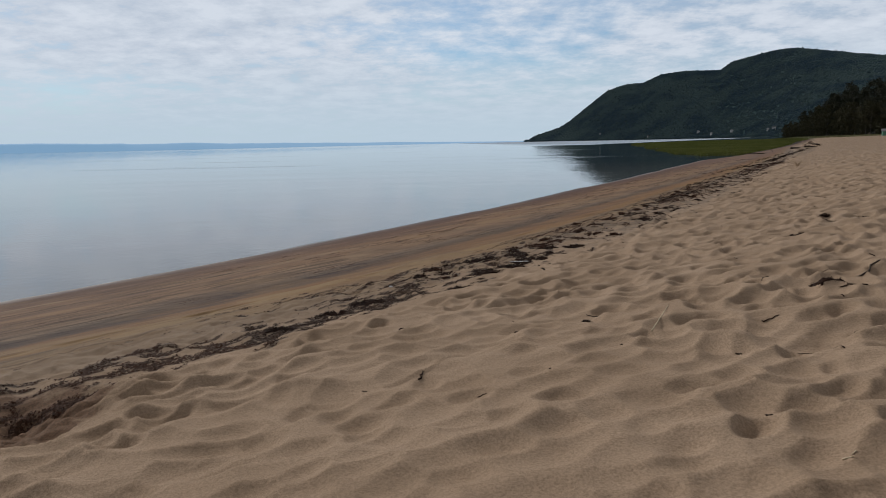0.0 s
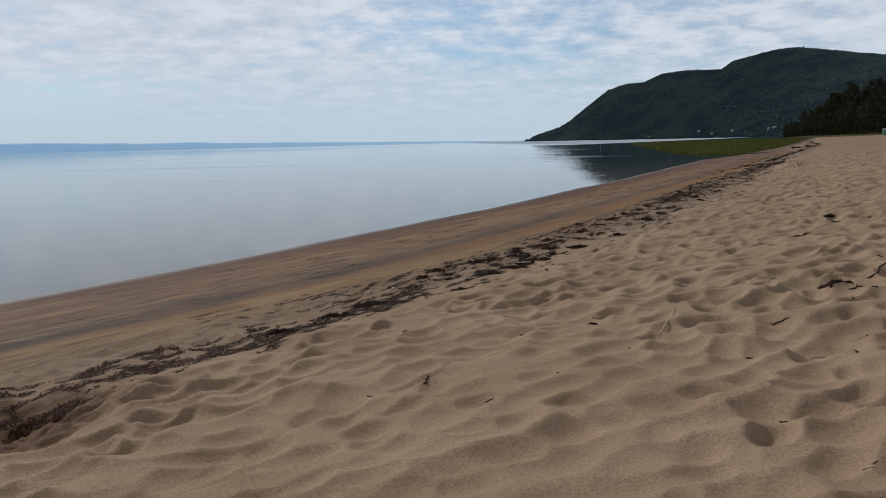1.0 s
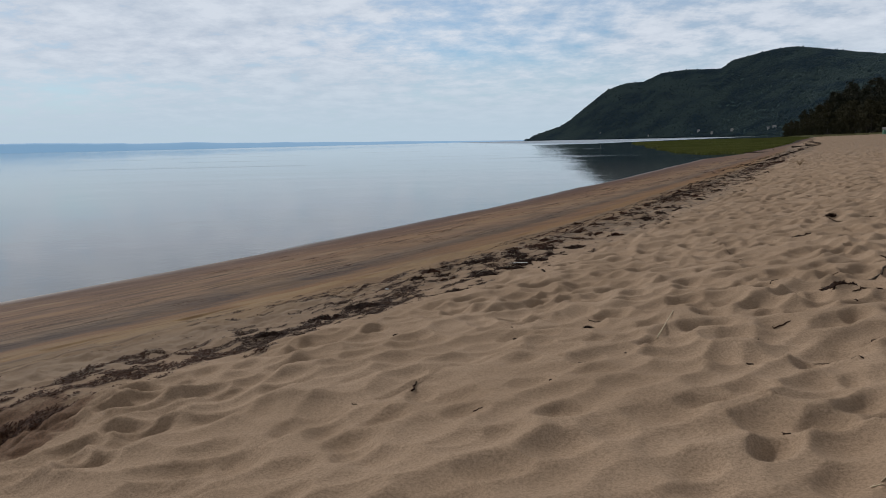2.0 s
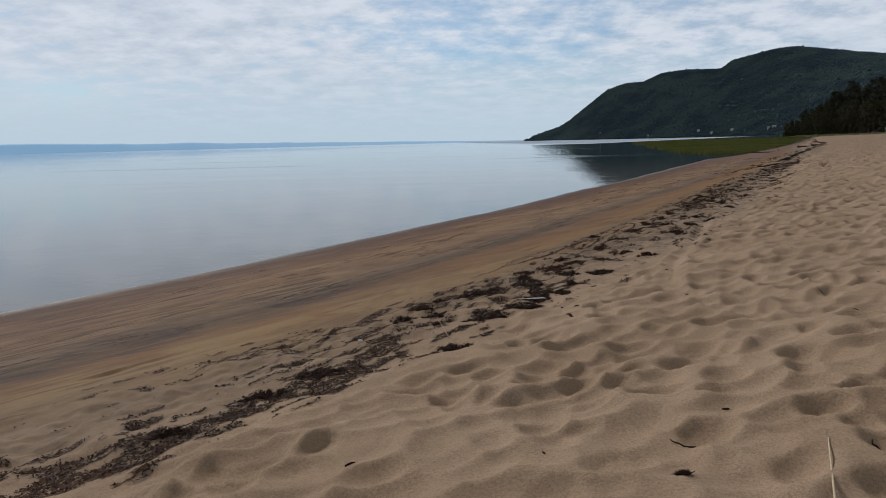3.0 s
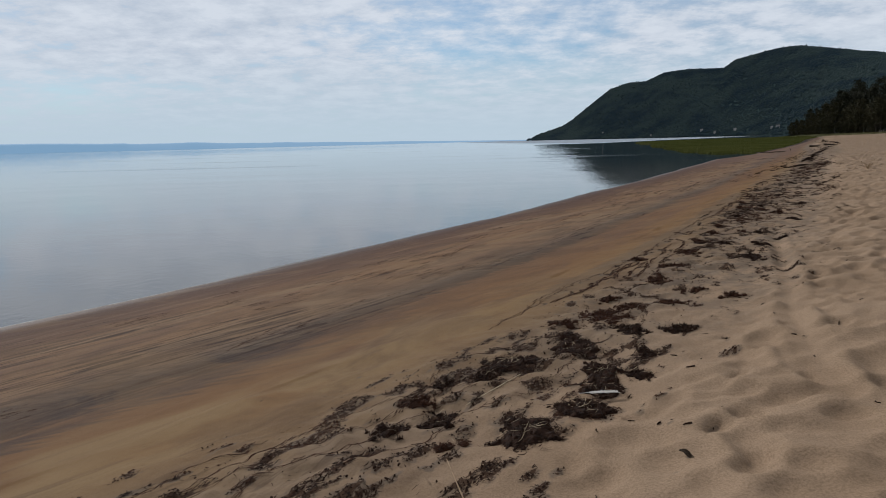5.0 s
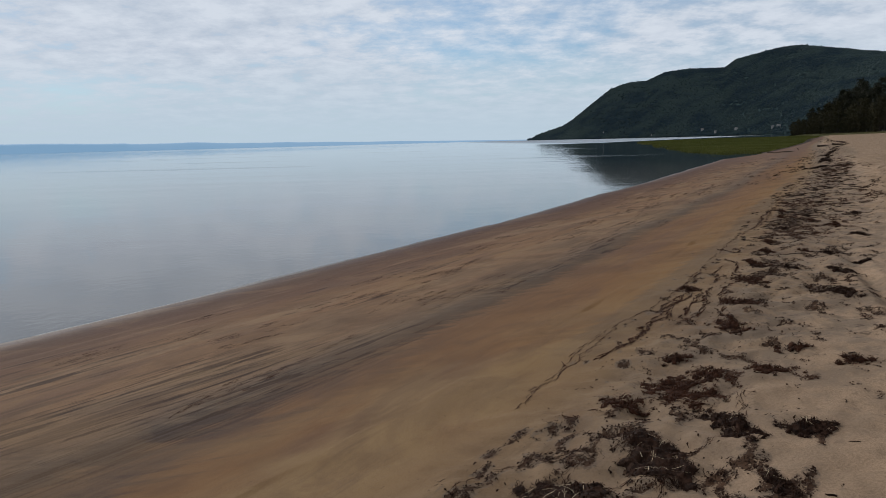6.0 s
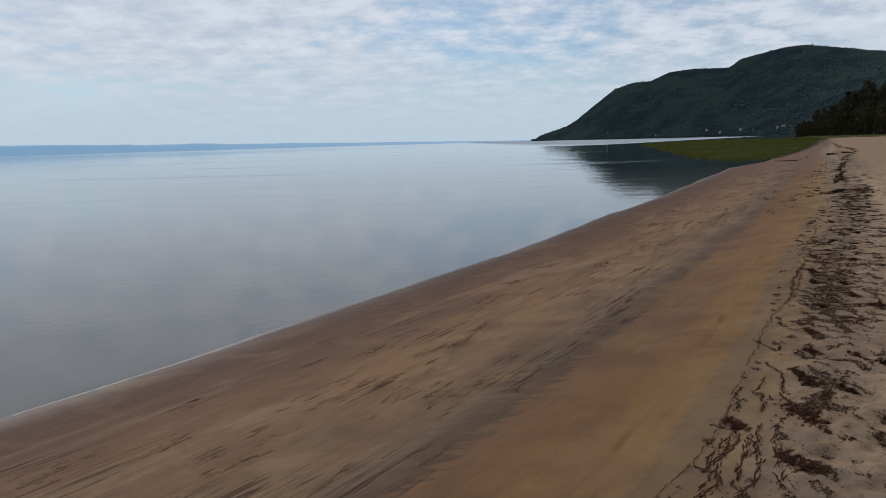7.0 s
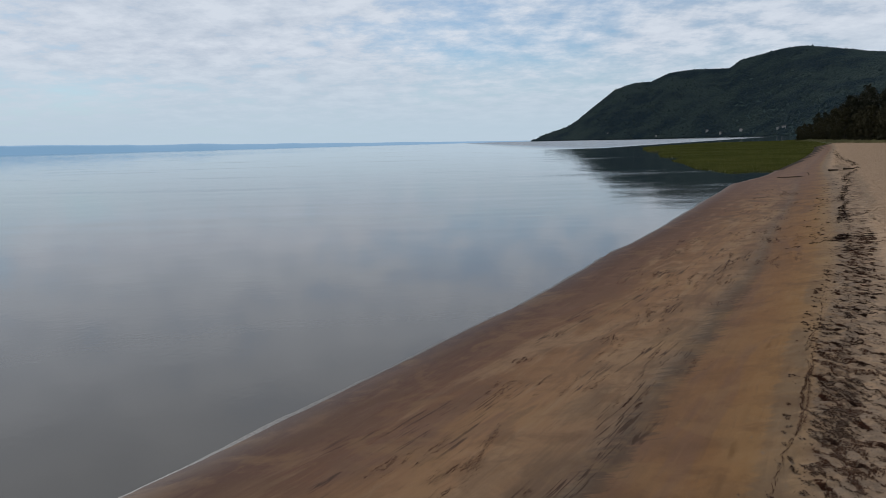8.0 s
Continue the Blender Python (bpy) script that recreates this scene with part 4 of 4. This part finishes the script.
# ---- washed-up weed ----
def strips(r, x, y, turn, long, wide, lift, bend=0.6):
    """Curled ribbons lying on the sand, six triangles each."""
    n = len(x)
    t = np.linspace(-0.5, 0.5, 4)
    curve = r.normal(0, bend, n)
    rows = []
    hump = r.random((n, 4)) * lift[:, None]
    for k in range(4):
        a = turn + curve * t[k]
        px = x + np.cos(turn) * t[k] * long - np.sin(turn) * curve * (t[k] ** 2 - 0.08) * long
        py = y + np.sin(turn) * t[k] * long + np.cos(turn) * curve * (t[k] ** 2 - 0.08) * long
        w = wide * (0.55 if k in (0, 3) else 1.0) * r.uniform(0.7, 1.2, n) / 2
        tilt = r.normal(0, 0.5, n) * w
        z = ground_at(px, py) + 0.004 + hump[:, k]
        rows.append((np.stack([px - np.sin(a) * w, py + np.cos(a) * w, z + np.abs(tilt)], -1), np.stack([px + np.sin(a) * w, py - np.cos(a) * w, z], -1)))
    tris = []
    for (a, b), (c, d) in zip(rows[:-1], rows[1:]):
        tris += [np.stack([a, b, d], 1), np.stack([a, d, c], 1)]
    return np.concatenate(tris)


def clump_field(u, v, rx, ry, seed, full=0.0):
    """Over 0 inside a ragged patch about rx by ry."""
    cell = max(0.05, 0.40 * min(rx, ry))
    q = np.hypot(u / rx, v / ry)
    return 0.50 + full - (0.62 + full) * q + 3.0 * (1 - 0.5 * full) * (fbm(u / cell + 3.1 * seed, v / cell, 200, 5) - 0.5)


def mat_mesh(cx, cy, rx, ry, seed, high, material, full=0.0):
    """A low ragged mat of weed, set about its own centre."""
    nu, nv = 44, 40
    u, v = np.meshgrid(np.linspace(-1.4, 1.4, nu) * rx, np.linspace(-1.4, 1.4, nv) * ry)
    fill = clump_field(u, v, rx, ry, seed, full)
    base = float(ground_at(np.float64(cx), np.float64(cy)))
    lump = 0.4 + 1.2 * fbm(u / 0.05, v / 0.05, seed, 3)
    z = ground_at(cx + u, cy + v) - base + np.where(fill > 0, 0.004 + high * np.clip(fill * 1.6, 0, 1) * lump, -0.012)
    idx = np.arange(nu * nv).reshape(nv, nu)
    quads = np.stack([idx[:-1, :-1], idx[:-1, 1:], idx[1:, 1:], idx[1:, :-1]], -1).reshape(-1, 4)
    quads = quads[(fill.ravel()[quads] > 0).any(1)]
    used, flat = np.unique(quads, return_inverse=True)
    verts = np.stack([u, v, z], -1).reshape(-1, 3)[used]
    return mesh_from("mat", verts, flat.reshape(-1, 4), material), base


def seaweed_clump(cx, cy, rx, ry, seed, rust=False, stalks=0, label="dark matted clump of washed-up seaweed on the sand", full=0.0):
    r = np.random.default_rng(seed)
    mat, base = mat_mesh(cx, cy, rx, ry, seed, 0.014 + 0.03 * full, KELP_RUST if rust else KELP, full)
    ob = thing("seaweed_clump", (cx, cy, base), label, "seaweed", "clumps along the weed line")
    part("mat", mat, ob)
    n = int(300 + 16000 * rx * ry)
    u, v = r.uniform(-1.4, 1.4, n) * rx, r.uniform(-1.4, 1.4, n) * ry
    fill = clump_field(u, v, rx, ry, seed, full)
    u, v, fill = u[fill > -0.12], v[fill > -0.12], fill[fill > -0.12]
    n = len(u)
    big = 1.0 if cy < 15 else 1.5
    tris = strips(r, cx + u, cy + v, r.uniform(0, 6.28, n), r.uniform(0.014, 0.075, n) * big, r.uniform(0.002, 0.008, n) * big, np.clip(0.045 * (0.3 + fill), 0.004, 0.055))
    tagged(part("loose_weed", tri_soup("loose_weed", tris - [cx, cy, base], KELP_RUST if rust else KELP), ob), kind="stuff")
    if stalks:
        a, q = r.random(stalks) * 2 * math.pi, r.random(stalks) * 0.9
        x, y = cx + rx * q * np.cos(a), cy + ry * q * np.sin(a)
        tris = strips(r, x, y, r.random(stalks) * 3.1, r.uniform(0.04, 0.12, stalks), r.uniform(0.002, 0.004, stalks), np.full(stalks, 0.012), 0.2)
        tagged(part("dry_straw", tri_soup("dry_straw", tris - [cx, cy, base - 0.035], STRAW), ob, "pale dry grass caught in the weed"), kind="stuff")
    return ob


def build_clumps():
    for n, (x, y, a, b) in enumerate(DARK_CLUMPS):
        seaweed_clump(x, y, a, b, 300 + n, stalks=16 if a * b > 0.03 else 3, full=0.45 if a * b > 0.03 else 0.15)
    for n, (x, y, a, b) in enumerate(RUST_CLUMPS):
        seaweed_clump(x, y, a, b, 400 + n, True, 2, "red-brown clump of rotting seaweed on the sand")
    # more of the same farther along the line
    r = np.random.default_rng(41)
    for n in range(44):
        y = 18 + 30 * (n / 44) ** 1.2
        s = r.uniform(-1.5, -0.5) if n % 3 else r.uniform(-0.5, 0.3)
        b, m = weed_line(y)
        seaweed_clump(float(b + s * math.sqrt(1 + m * m)), float(y), r.uniform(0.04, 0.09), r.uniform(0.08, 0.22), 500 + n, r.random() < 0.5)
    for n, (x, y) in enumerate(((4.87, 9.38), (6.44, 11.42), (6.78, 10.91), (5.09, 9.5))):
        seaweed_clump(x, y, 0.09, 0.06, 610 + n, label="small dark shred of seaweed on dry sand")
    seaweed_clump(3.30, 5.74, 0.13, 0.12, 603, label="black ragged tuft of seaweed lying on dry sand", full=0.7)
    seaweed_clump(1.17, 5.42, 0.03, 0.03, 601, label="small dark knot of seaweed on dry sand")


build_clumps()


def build_wrack():
    """The loose litter of the weed line, too fine to count."""
    r = np.random.default_rng(47)
    n = 520000
    y = 3.5 + 60 * r.random(n) ** 1.9
    s = r.uniform(-2.2, 1.4, n)
    b, m = weed_line(y)
    x = b + s * np.sqrt(1 + m * m)
    keep = (weed_cover(x, y) * r.random(n) > 0.3) | ((r.random(n) < 0.016) & (np.abs(s + 0.8) < 0.9) & (y > 9))
    x, y, s, m = x[keep], y[keep], s[keep], m[keep]
    n = len(x)
    grow = np.clip(y / 14, 1, 2.6)
    turn = np.arctan2(1, m) + r.normal(0, 0.9, n)
    flake = r.random(n) < 0.65
    tris = strips(r, x, y, turn, np.where(flake, r.uniform(0.010, 0.032, n), r.uniform(0.02, 0.055, n)) * grow,
                  np.where(flake, r.uniform(0.005, 0.015, n), r.uniform(0.002, 0.006, n)) * grow, np.full(n, 0.010))
    pick = np.tile(value_noise(x / 1.5, y / 1.5, 97) > 0.55, 6)
    tagged(new("weed_litter", tri_soup("weed_litter", tris[~pick], KELP)), "dark seaweed scraps strewn along the high water line", "seaweed litter", kind="stuff")
    tagged(new("rusty_weed_litter", tri_soup("rusty_weed_litter", tris[pick], KELP_RUST)), "red-brown seaweed scraps strewn along the high water line", "seaweed litter", kind="stuff")
    # the line goes on towards the marsh in larger heaps
    q = 4500
    far_y = 50 + 240 * r.random(q) ** 1.5
    far_s = np.interp(far_y, [45, 62, 77, 112, 128, 150, 183, 294], [-1.3, -0.5, -0.2, 1.1, 3.9, 4.9, 2.6, 0.4]) + r.normal(0, 0.16 + far_y / 900, q)
    far_s = far_s - np.where(r.random(q) < 0.25, r.uniform(0, 2.6, q), 0.0)
    lying = fbm(far_y / 3.0, far_s / 0.6, 104, 4) > 0.46
    far_y, far_s = far_y[lying], far_s[lying]
    b, slope = weed_line(far_y)
    q = len(far_y)
    tris = strips(r, b + far_s * np.sqrt(1 + slope * slope), far_y, r.uniform(0, 3.1, q), r.uniform(0.10, 0.5, q), r.uniform(0.03, 0.12, q), np.full(q, 0.03))
    tagged(new("far_weed_litter", tri_soup("far_weed_litter", tris, KELP)), "dark weed heaps strung out along the distant beach", "seaweed litter", kind="stuff")
    # threads of fine weed that winding ripples left below the line
    xs, ys, ts = [], [], []
    for k in range(5):
        y = np.arange(13 + 5 * r.random(), r.uniform(28, 44), 0.045)
        s = np.interp(y, [8, 12, 13.7, 16, 18, 22, 25, 30, 46], [-1.5, -1.6, -1.95, -2.15, -2.0, -1.93, -1.8, -1.63, -1.6])
        s = s + 0.28 * (fbm(y / 1.7, y * 0, 109, 4) - 0.5) + 0.22 * (fbm(y / 1.3, y * 0 + k, 110 + k, 5) - 0.5) + 0.10 * r.normal()
        b, m = weed_line(y)
        x = b + s * np.sqrt(1 + m * m)
        gate = value_noise(y / 1.9, y * 0 + 7.7 * k, 130) > 0.56
        xs.append(x[gate]), ys.append(y[gate]), ts.append(np.arctan2(np.gradient(y), np.gradient(x))[gate])
    for k in range(7):
        y = np.arange(8.4 + 1.2 * r.random(), r.uniform(11.2, 13.5), 0.03)
        s = -1.45 + 0.17 * k + 0.75 * (fbm(y / 0.8, y * 0 + k, 170 + k, 5) - 0.5)
        b, m = weed_line(y)
        x = b + s * np.sqrt(1 + m * m)
        gate = value_noise(y / 0.7, y * 0 + 5.1 * k, 180) > 0.38
        xs.append(x[gate]), ys.append(y[gate]), ts.append(np.arctan2(np.gradient(y), np.gradient(x))[gate])
    # and a knot of broader, branching ones
    knots = len(np.concatenate(xs))
    for k in range(7):
        y = np.arange(14 + 2 * r.random(), r.uniform(17, 21), 0.03)
        s = -1.95 + 0.13 * k + 0.5 * (fbm(y / 0.9, y * 0 + k, 150 + k, 5) - 0.5) - 0.02 * k * (y - 17)
        b, m = weed_line(y)
        x = b + s * np.sqrt(1 + m * m)
        gate = value_noise(y / 0.8, y * 0 + 3.7 * k, 160) > 0.42
        xs.append(x[gate]), ys.append(y[gate]), ts.append(np.arctan2(np.gradient(y), np.gradient(x))[gate])
    x, y, t = np.concatenate(xs), np.concatenate(ys), np.concatenate(ts)
    broad = np.where(np.arange(len(x)) < knots, 1.0, 1.9)
    n = len(x)
    tris = strips(r, x + r.normal(0, 0.02, n), y, t + r.normal(0, 0.22, n), r.uniform(0.07, 0.18, n), r.uniform(0.003, 0.016, n) * broad * np.clip(y / 24, 0.5, 1.1), np.full(n, 0.006))
    tagged(new("weed_threads", tri_soup("weed_threads", tris, KELP_RUST)), "winding red-brown threads of fine weed on damp sand", "seaweed litter", kind="stuff")
    # feathered streaks on the damp sand below: a spine and barbs that trail off it
    spots = [(0.77, 25.6, 1.6), (-0.9, 23.0, 1.7), (-1.8, 21.8, 1.3), (-3.1, 19.3, 1.2), (-1.2, 18.1, 0.8), (0.8, 21.7, 1.2), (1.5, 30.1, 1.6), (4.6, 32.9, 1.5),
             (3.2, 29.5, 1.3), (7.2, 30.2, 1.0), (8.6, 38.0, 1.8), (11.1, 44.0, 2.0), (24.0, 60.5, 2.4), (19.8, 61.2, 2.2), (25.1, 70.0, 2.4), (21.5, 56.4, 2.6)]
    for k in range(34):
        y = 9 + 42 * r.random() ** 0.9
        b, m = weed_line(y)
        spots.append((float(b + r.uniform(-12, -5.6) * math.sqrt(1 + m * m)), y, r.uniform(0.4, 1.1)))
    for k in range(26):
        y = 44 + 60 * r.random()
        b, m = weed_line(y)
        spots.append((float(b + r.uniform(-12, -4) * math.sqrt(1 + m * m)), y, r.uniform(1.0, 2.4)))
    xs, ys, ws, ls, bs = [], [], [], [], []
    for cx, cy, size in spots:
        way = math.atan2(1, float(weed_line(cy)[1]) * 1.1) + r.normal(0.05, 0.07)
        for row in range(int(r.integers(3, 8))):
            n = int(60 * size)
            u = size * (r.random(n) - 0.5) * r.uniform(0.7, 1.8) + r.normal(0, 0.3) * size
            u = u[value_noise(u / (0.35 * size) + 9.1 * row, u * 0 + cx, 145) > 0.42]
            n = len(u)
            v = r.normal(0, 0.32) * size + 0.3 * size * (fbm(u / (0.9 * size) + cx, u * 0 + cy + row, 140, 4) - 0.5) + r.normal(0, 0.03, n) * size
            xs.append(cx + u * math.cos(way) - v * math.sin(way)), ys.append(cy + u * math.sin(way) + v * math.cos(way))
            ws.append(way + r.normal(-0.1, 0.28, n))
            ls.append(r.uniform(0.03, 0.15, n) * (0.6 + 0.4 * size)), bs.append(r.uniform(0.002, 0.006, n) * (0.6 + cy / 40))
    x, y, w, long, broad = (np.concatenate(q) for q in (xs, ys, ws, ls, bs))
    tris = strips(r, x, y, w, long, broad, np.full(len(x), 0.003), 0.35)
    tagged(new("weed_streaks", tri_soup("weed_streaks", tris, KELP_RUST)), "feathered dark streaks of fine weed on damp sand", "seaweed litter", kind="stuff")


build_wrack()


# ---- single things on the sand ----
def rod_thing(name, a, b, radius, material, label, category, wiggle=0.0, seed=0, up_end=0.0, group=""):
    """A thin rod lying from a to b on the sand."""
    r = random.Random(seed)
    base = (a[0], a[1], float(ground_at(np.float64(a[0]), np.float64(a[1]))))
    pts = []
    for k in range(6):
        f = k / 5
        x, y = a[0] + (b[0] - a[0]) * f + r.uniform(-wiggle, wiggle), a[1] + (b[1] - a[1]) * f + r.uniform(-wiggle, wiggle)
        z = float(ground_at(np.float64(x), np.float64(y))) + radius * 0.8 + up_end * f
        pts.append((x - base[0], y - base[1], z - base[2]))
    zs = [p[2] for p in pts]
    if not wiggle:
        lift = max(0.0, max(z - (zs[0] + (zs[-1] - zs[0]) * k / 5) for k, z in enumerate(zs)))
        pts = [(p[0], p[1], zs[0] + (zs[-1] - zs[0]) * k / 5 + lift * 0.85) for k, p in enumerate(pts)]
    v, f = tube(pts, [radius, radius, radius * 0.95, radius * 0.9, radius * 0.8, radius * 0.5], 6)
    ob = new(name, mesh_from(name, v, f, material, True))
    ob.matrix_world = pose(*base)
    return tagged(ob, label, category, group)


rod_thing("reed_stick", (1.53, 4.89), (1.87, 5.56), 0.005, STRAW, "straight tan reed stem lying on dry sand", "stick")
rod_thing("branch", (3.72, 6.05), (4.25, 6.45), 0.010, DRIFT, "thin grey crooked branch lying on dry sand", "branch", 0.02, 3)
rod_thing("dry_stalk", (0.16, 9.0), (0.06, 9.35), 0.004, STICK, "pale dry stalk sticking up out of seaweed", "stalk", up_end=0.12)
rod_thing("straw", (1.53, 2.485), (1.565, 2.465), 0.003, STRAW, "short pale straw lying on dry sand", "straw")
rod_thing("straw", (1.57, 2.49), (1.60, 2.51), 0.0025, STRAW, "short pale straw lying on dry sand", "straw")
rod_thing("reed", (0.21, 10.59), (0.68, 11.2), 0.004, STRAW, "long pale reed stem lying across the seaweed", "stalk")


def build_twigs():
    r = random.Random(9)
    known = [(1.34, 5.78, 0.16), (2.08, 5.45, 0.15), (2.36, 4.94, 0.14), (2.02, 4.4, 0.04), (2.47, 4.28, 0.06), (1.83, 4.06, 0.05), (2.24, 3.99, 0.08),
             (2.35, 3.87, 0.08), (2.6, 4.18, 0.05), (2.72, 4.38, 0.07), (3.79, 9.04, 0.07), (3.5, 8.08, 0.05), (4.79, 11.59, 0.06), (6.01, 10.69, 0.2),
             (9.67, 16.16, 0.1), (8.64, 15.43, 0.08), (4.5, 7.0, 0.07), (1.72, 6.28, 0.04), (1.75, 7.16, 0.05), (1.37, 8.0, 0.06), (2.91, 6.14, 0.15), (3.55, 6.38, 0.2)]
    known += [(3.4, 5.54, 0.12), (3.16, 5.28, 0.09), (2.45, 5.74, 0.05), (0.64, 4.04, 0.04), (0.88, 4.42, 0.08), (1.23, 4.58, 0.03), (-0.17, 4.32, 0.12),
              (0.18, 3.77, 0.06), (-0.5, 4.12, 0.06), (-0.4, 5.9, 0.05), (1.53, 3.03, 0.06), (1.25, 10.0, 0.05), (1.38, 9.79, 0.05), (1.55, 9.67, 0.05), (2.0, 10.84, 0.07)]
    known += [(2.05, 11.43, 0.05), (2.57, 12.08, 0.06), (2.86, 12.72, 0.06), (3.54, 13.39, 0.07), (3.48, 11.5, 0.14), (2.88, 10.77, 0.05), (4.19, 12.35, 0.14),
              (2.73, 9.74, 0.04), (0.83, 9.02, 0.04), (0.99, 9.76, 0.05), (3.48, 13.75, 0.12), (3.53, 13.06, 0.05)]
    for k in range(20):
        y = r.uniform(4, 16)
        b, m = weed_line(y)
        known.append((float(b + r.uniform(1.0, 8) * math.sqrt(1 + m * m)), y, r.uniform(0.02, 0.05)))
    for k in range(40):
        y = r.uniform(14, 42)
        b, m = weed_line(y)
        known.append((float(b + r.uniform(1.2, 9) * math.sqrt(1 + m * m)), y, r.uniform(0.08, 0.24)))
    for n, (x, y, size) in enumerate(known):
        a = r.uniform(0, 3.1)
        rod_thing("weed_scrap", (x, y), (x + size * math.cos(a), y + size * math.sin(a)), r.uniform(0.0025, 0.006), KELP,
                  "dark curled scrap of dried seaweed on dry sand", "seaweed scrap", 0.004 + 0.09 * size, n, group="scraps on the dry sand")


build_twigs()


def build_leaf():
    x, y = 1.38, 9.28
    z = float(ground_at(np.float64(x), np.float64(y)))
    me_verts, faces = [], []
    for k in range(9):
        f = k / 8
        w = 0.022 * math.sin(math.pi * min(max(f, 0.04), 0.97)) ** 0.7
        for j in range(5):
            g = (j - 2) / 2
            me_verts.append((0.09 * (f - 0.5), g * w, 0.010 * g * g + 0.008 * math.sin(f * 6) + 0.012))
    for k in range(8):
        for j in range(4):
            a = k * 5 + j
            faces.append((a, a + 1, a + 6, a + 5))
    me = mesh_from("bark_piece", me_verts, faces, DRIFT)
    ob = tagged(new("bark_piece", me), "curled dark brown piece of bark on dry sand", "bark")
    ob.matrix_world = pose(x, y, z, 0, 8, -48)
    mod = ob.modifiers.new("thick", "SOLIDIFY")
    mod.thickness = 0.006


build_leaf()


def build_feather():
    x, y = 1.165, 10.47
    z = float(ground_at(np.float64(x), np.float64(y)))
    ob = thing("feather", (x, y, z + 0.05), "white gull feather lying on the seaweed", "feather", turn=4)
    pts = [(-0.14 + 0.28 * k / 7, 0.012 * math.sin(k / 7 * 3.1), 0.006) for k in range(8)]
    part("quill", mesh_from("quill", *tube(pts, [0.003 - 0.0003 * k for k in range(8)], 5), QUILL), ob)
    tris = []
    r = random.Random(4)
    for k in range(46):
        f = 0.22 + 0.76 * k / 46
        cx, cy = -0.14 + 0.28 * f, 0.012 * math.sin(f * 3.1)
        for side in (-1, 1):
            long = 0.034 * (1.1 - abs(f - 0.6)) * r.uniform(0.8, 1.05)
            tris.append([(cx, cy, 0.007), (cx + 0.012, cy, 0.007), (cx + 0.025, cy + side * long, 0.003 + 0.006 * r.random())])
    part("vane", tri_soup("vane", np.array(tris), QUILL), ob)
    x, y = -0.73, 9.2
    z = float(ground_at(np.float64(x), np.float64(y)))
    v, f = box(-0.022, -0.017, 0, 0.022, 0.017, 0.012)
    chip = tagged(new("shell_chip", mesh_from("shell_chip", v, f, WHITE)), "small white shell chip among the seaweed", "shell")
    chip.matrix_world = pose(x, y, z + 0.012, 12, 8, 25)
    mod = chip.modifiers.new("edge", "BEVEL")
    mod.width, mod.segments = 0.005, 2


build_feather()


def driftwood(x, y, long, rad, turn, seed, stub=0.0):
    r = random.Random(seed)
    z = float(ground_at(np.float64(x), np.float64(y)))
    ob = thing("driftwood_log", (x, y, z), "dark weathered driftwood log stranded on the sand", "driftwood", "driftwood logs", turn)
    pts = [(long * (k / 6 - 0.5), r.uniform(-0.12, 0.12), rad * 0.7 + r.uniform(0, 0.06)) for k in range(7)]
    part("trunk", mesh_from("trunk", *tube(pts, [rad * (1 - 0.09 * k) for k in range(7)], 8), DRIFT, True), ob)
    if stub:
        part("branch_stub", mesh_from("branch_stub", *tube([(-long * 0.4, 0, rad * 0.5), (-long * 0.42, 0.05, stub * 0.6), (-long * 0.36, 0.1, stub)], [rad * 0.8, rad * 0.55, rad * 0.2], 7), DRIFT, True), ob)


driftwood(59.0, 127.6, 6.4, 0.11, 188, 1, 0.8)
driftwood(67.5, 131, 2.2, 0.2, 20, 2, 0.3)
driftwood(69.6, 130, 1.8, 0.18, -10, 3, 0.25)


def build_plant():
    """A leafless seedling bush on the open sand."""
    x, y = 18.4, 35.4
    z = float(ground_at(np.float64(x), np.float64(y)))
    ob = thing("dry_bush", (x, y, z), "small dry twiggy bush standing on the sand", "bush")
    r = random.Random(12)
    for k in range(22):
        a, out = r.uniform(0, 6.3), r.uniform(0.1, 0.4)
        tip = (out * math.cos(a), out * math.sin(a), r.uniform(0.15, 0.4))
        mid = (tip[0] * 0.4, tip[1] * 0.4, tip[2] * 0.6)
        part("twig", mesh_from("twig", *tube([(0, 0, -0.02), mid, tip], [0.009, 0.006, 0.003], 5), STICK), ob)


build_plant()
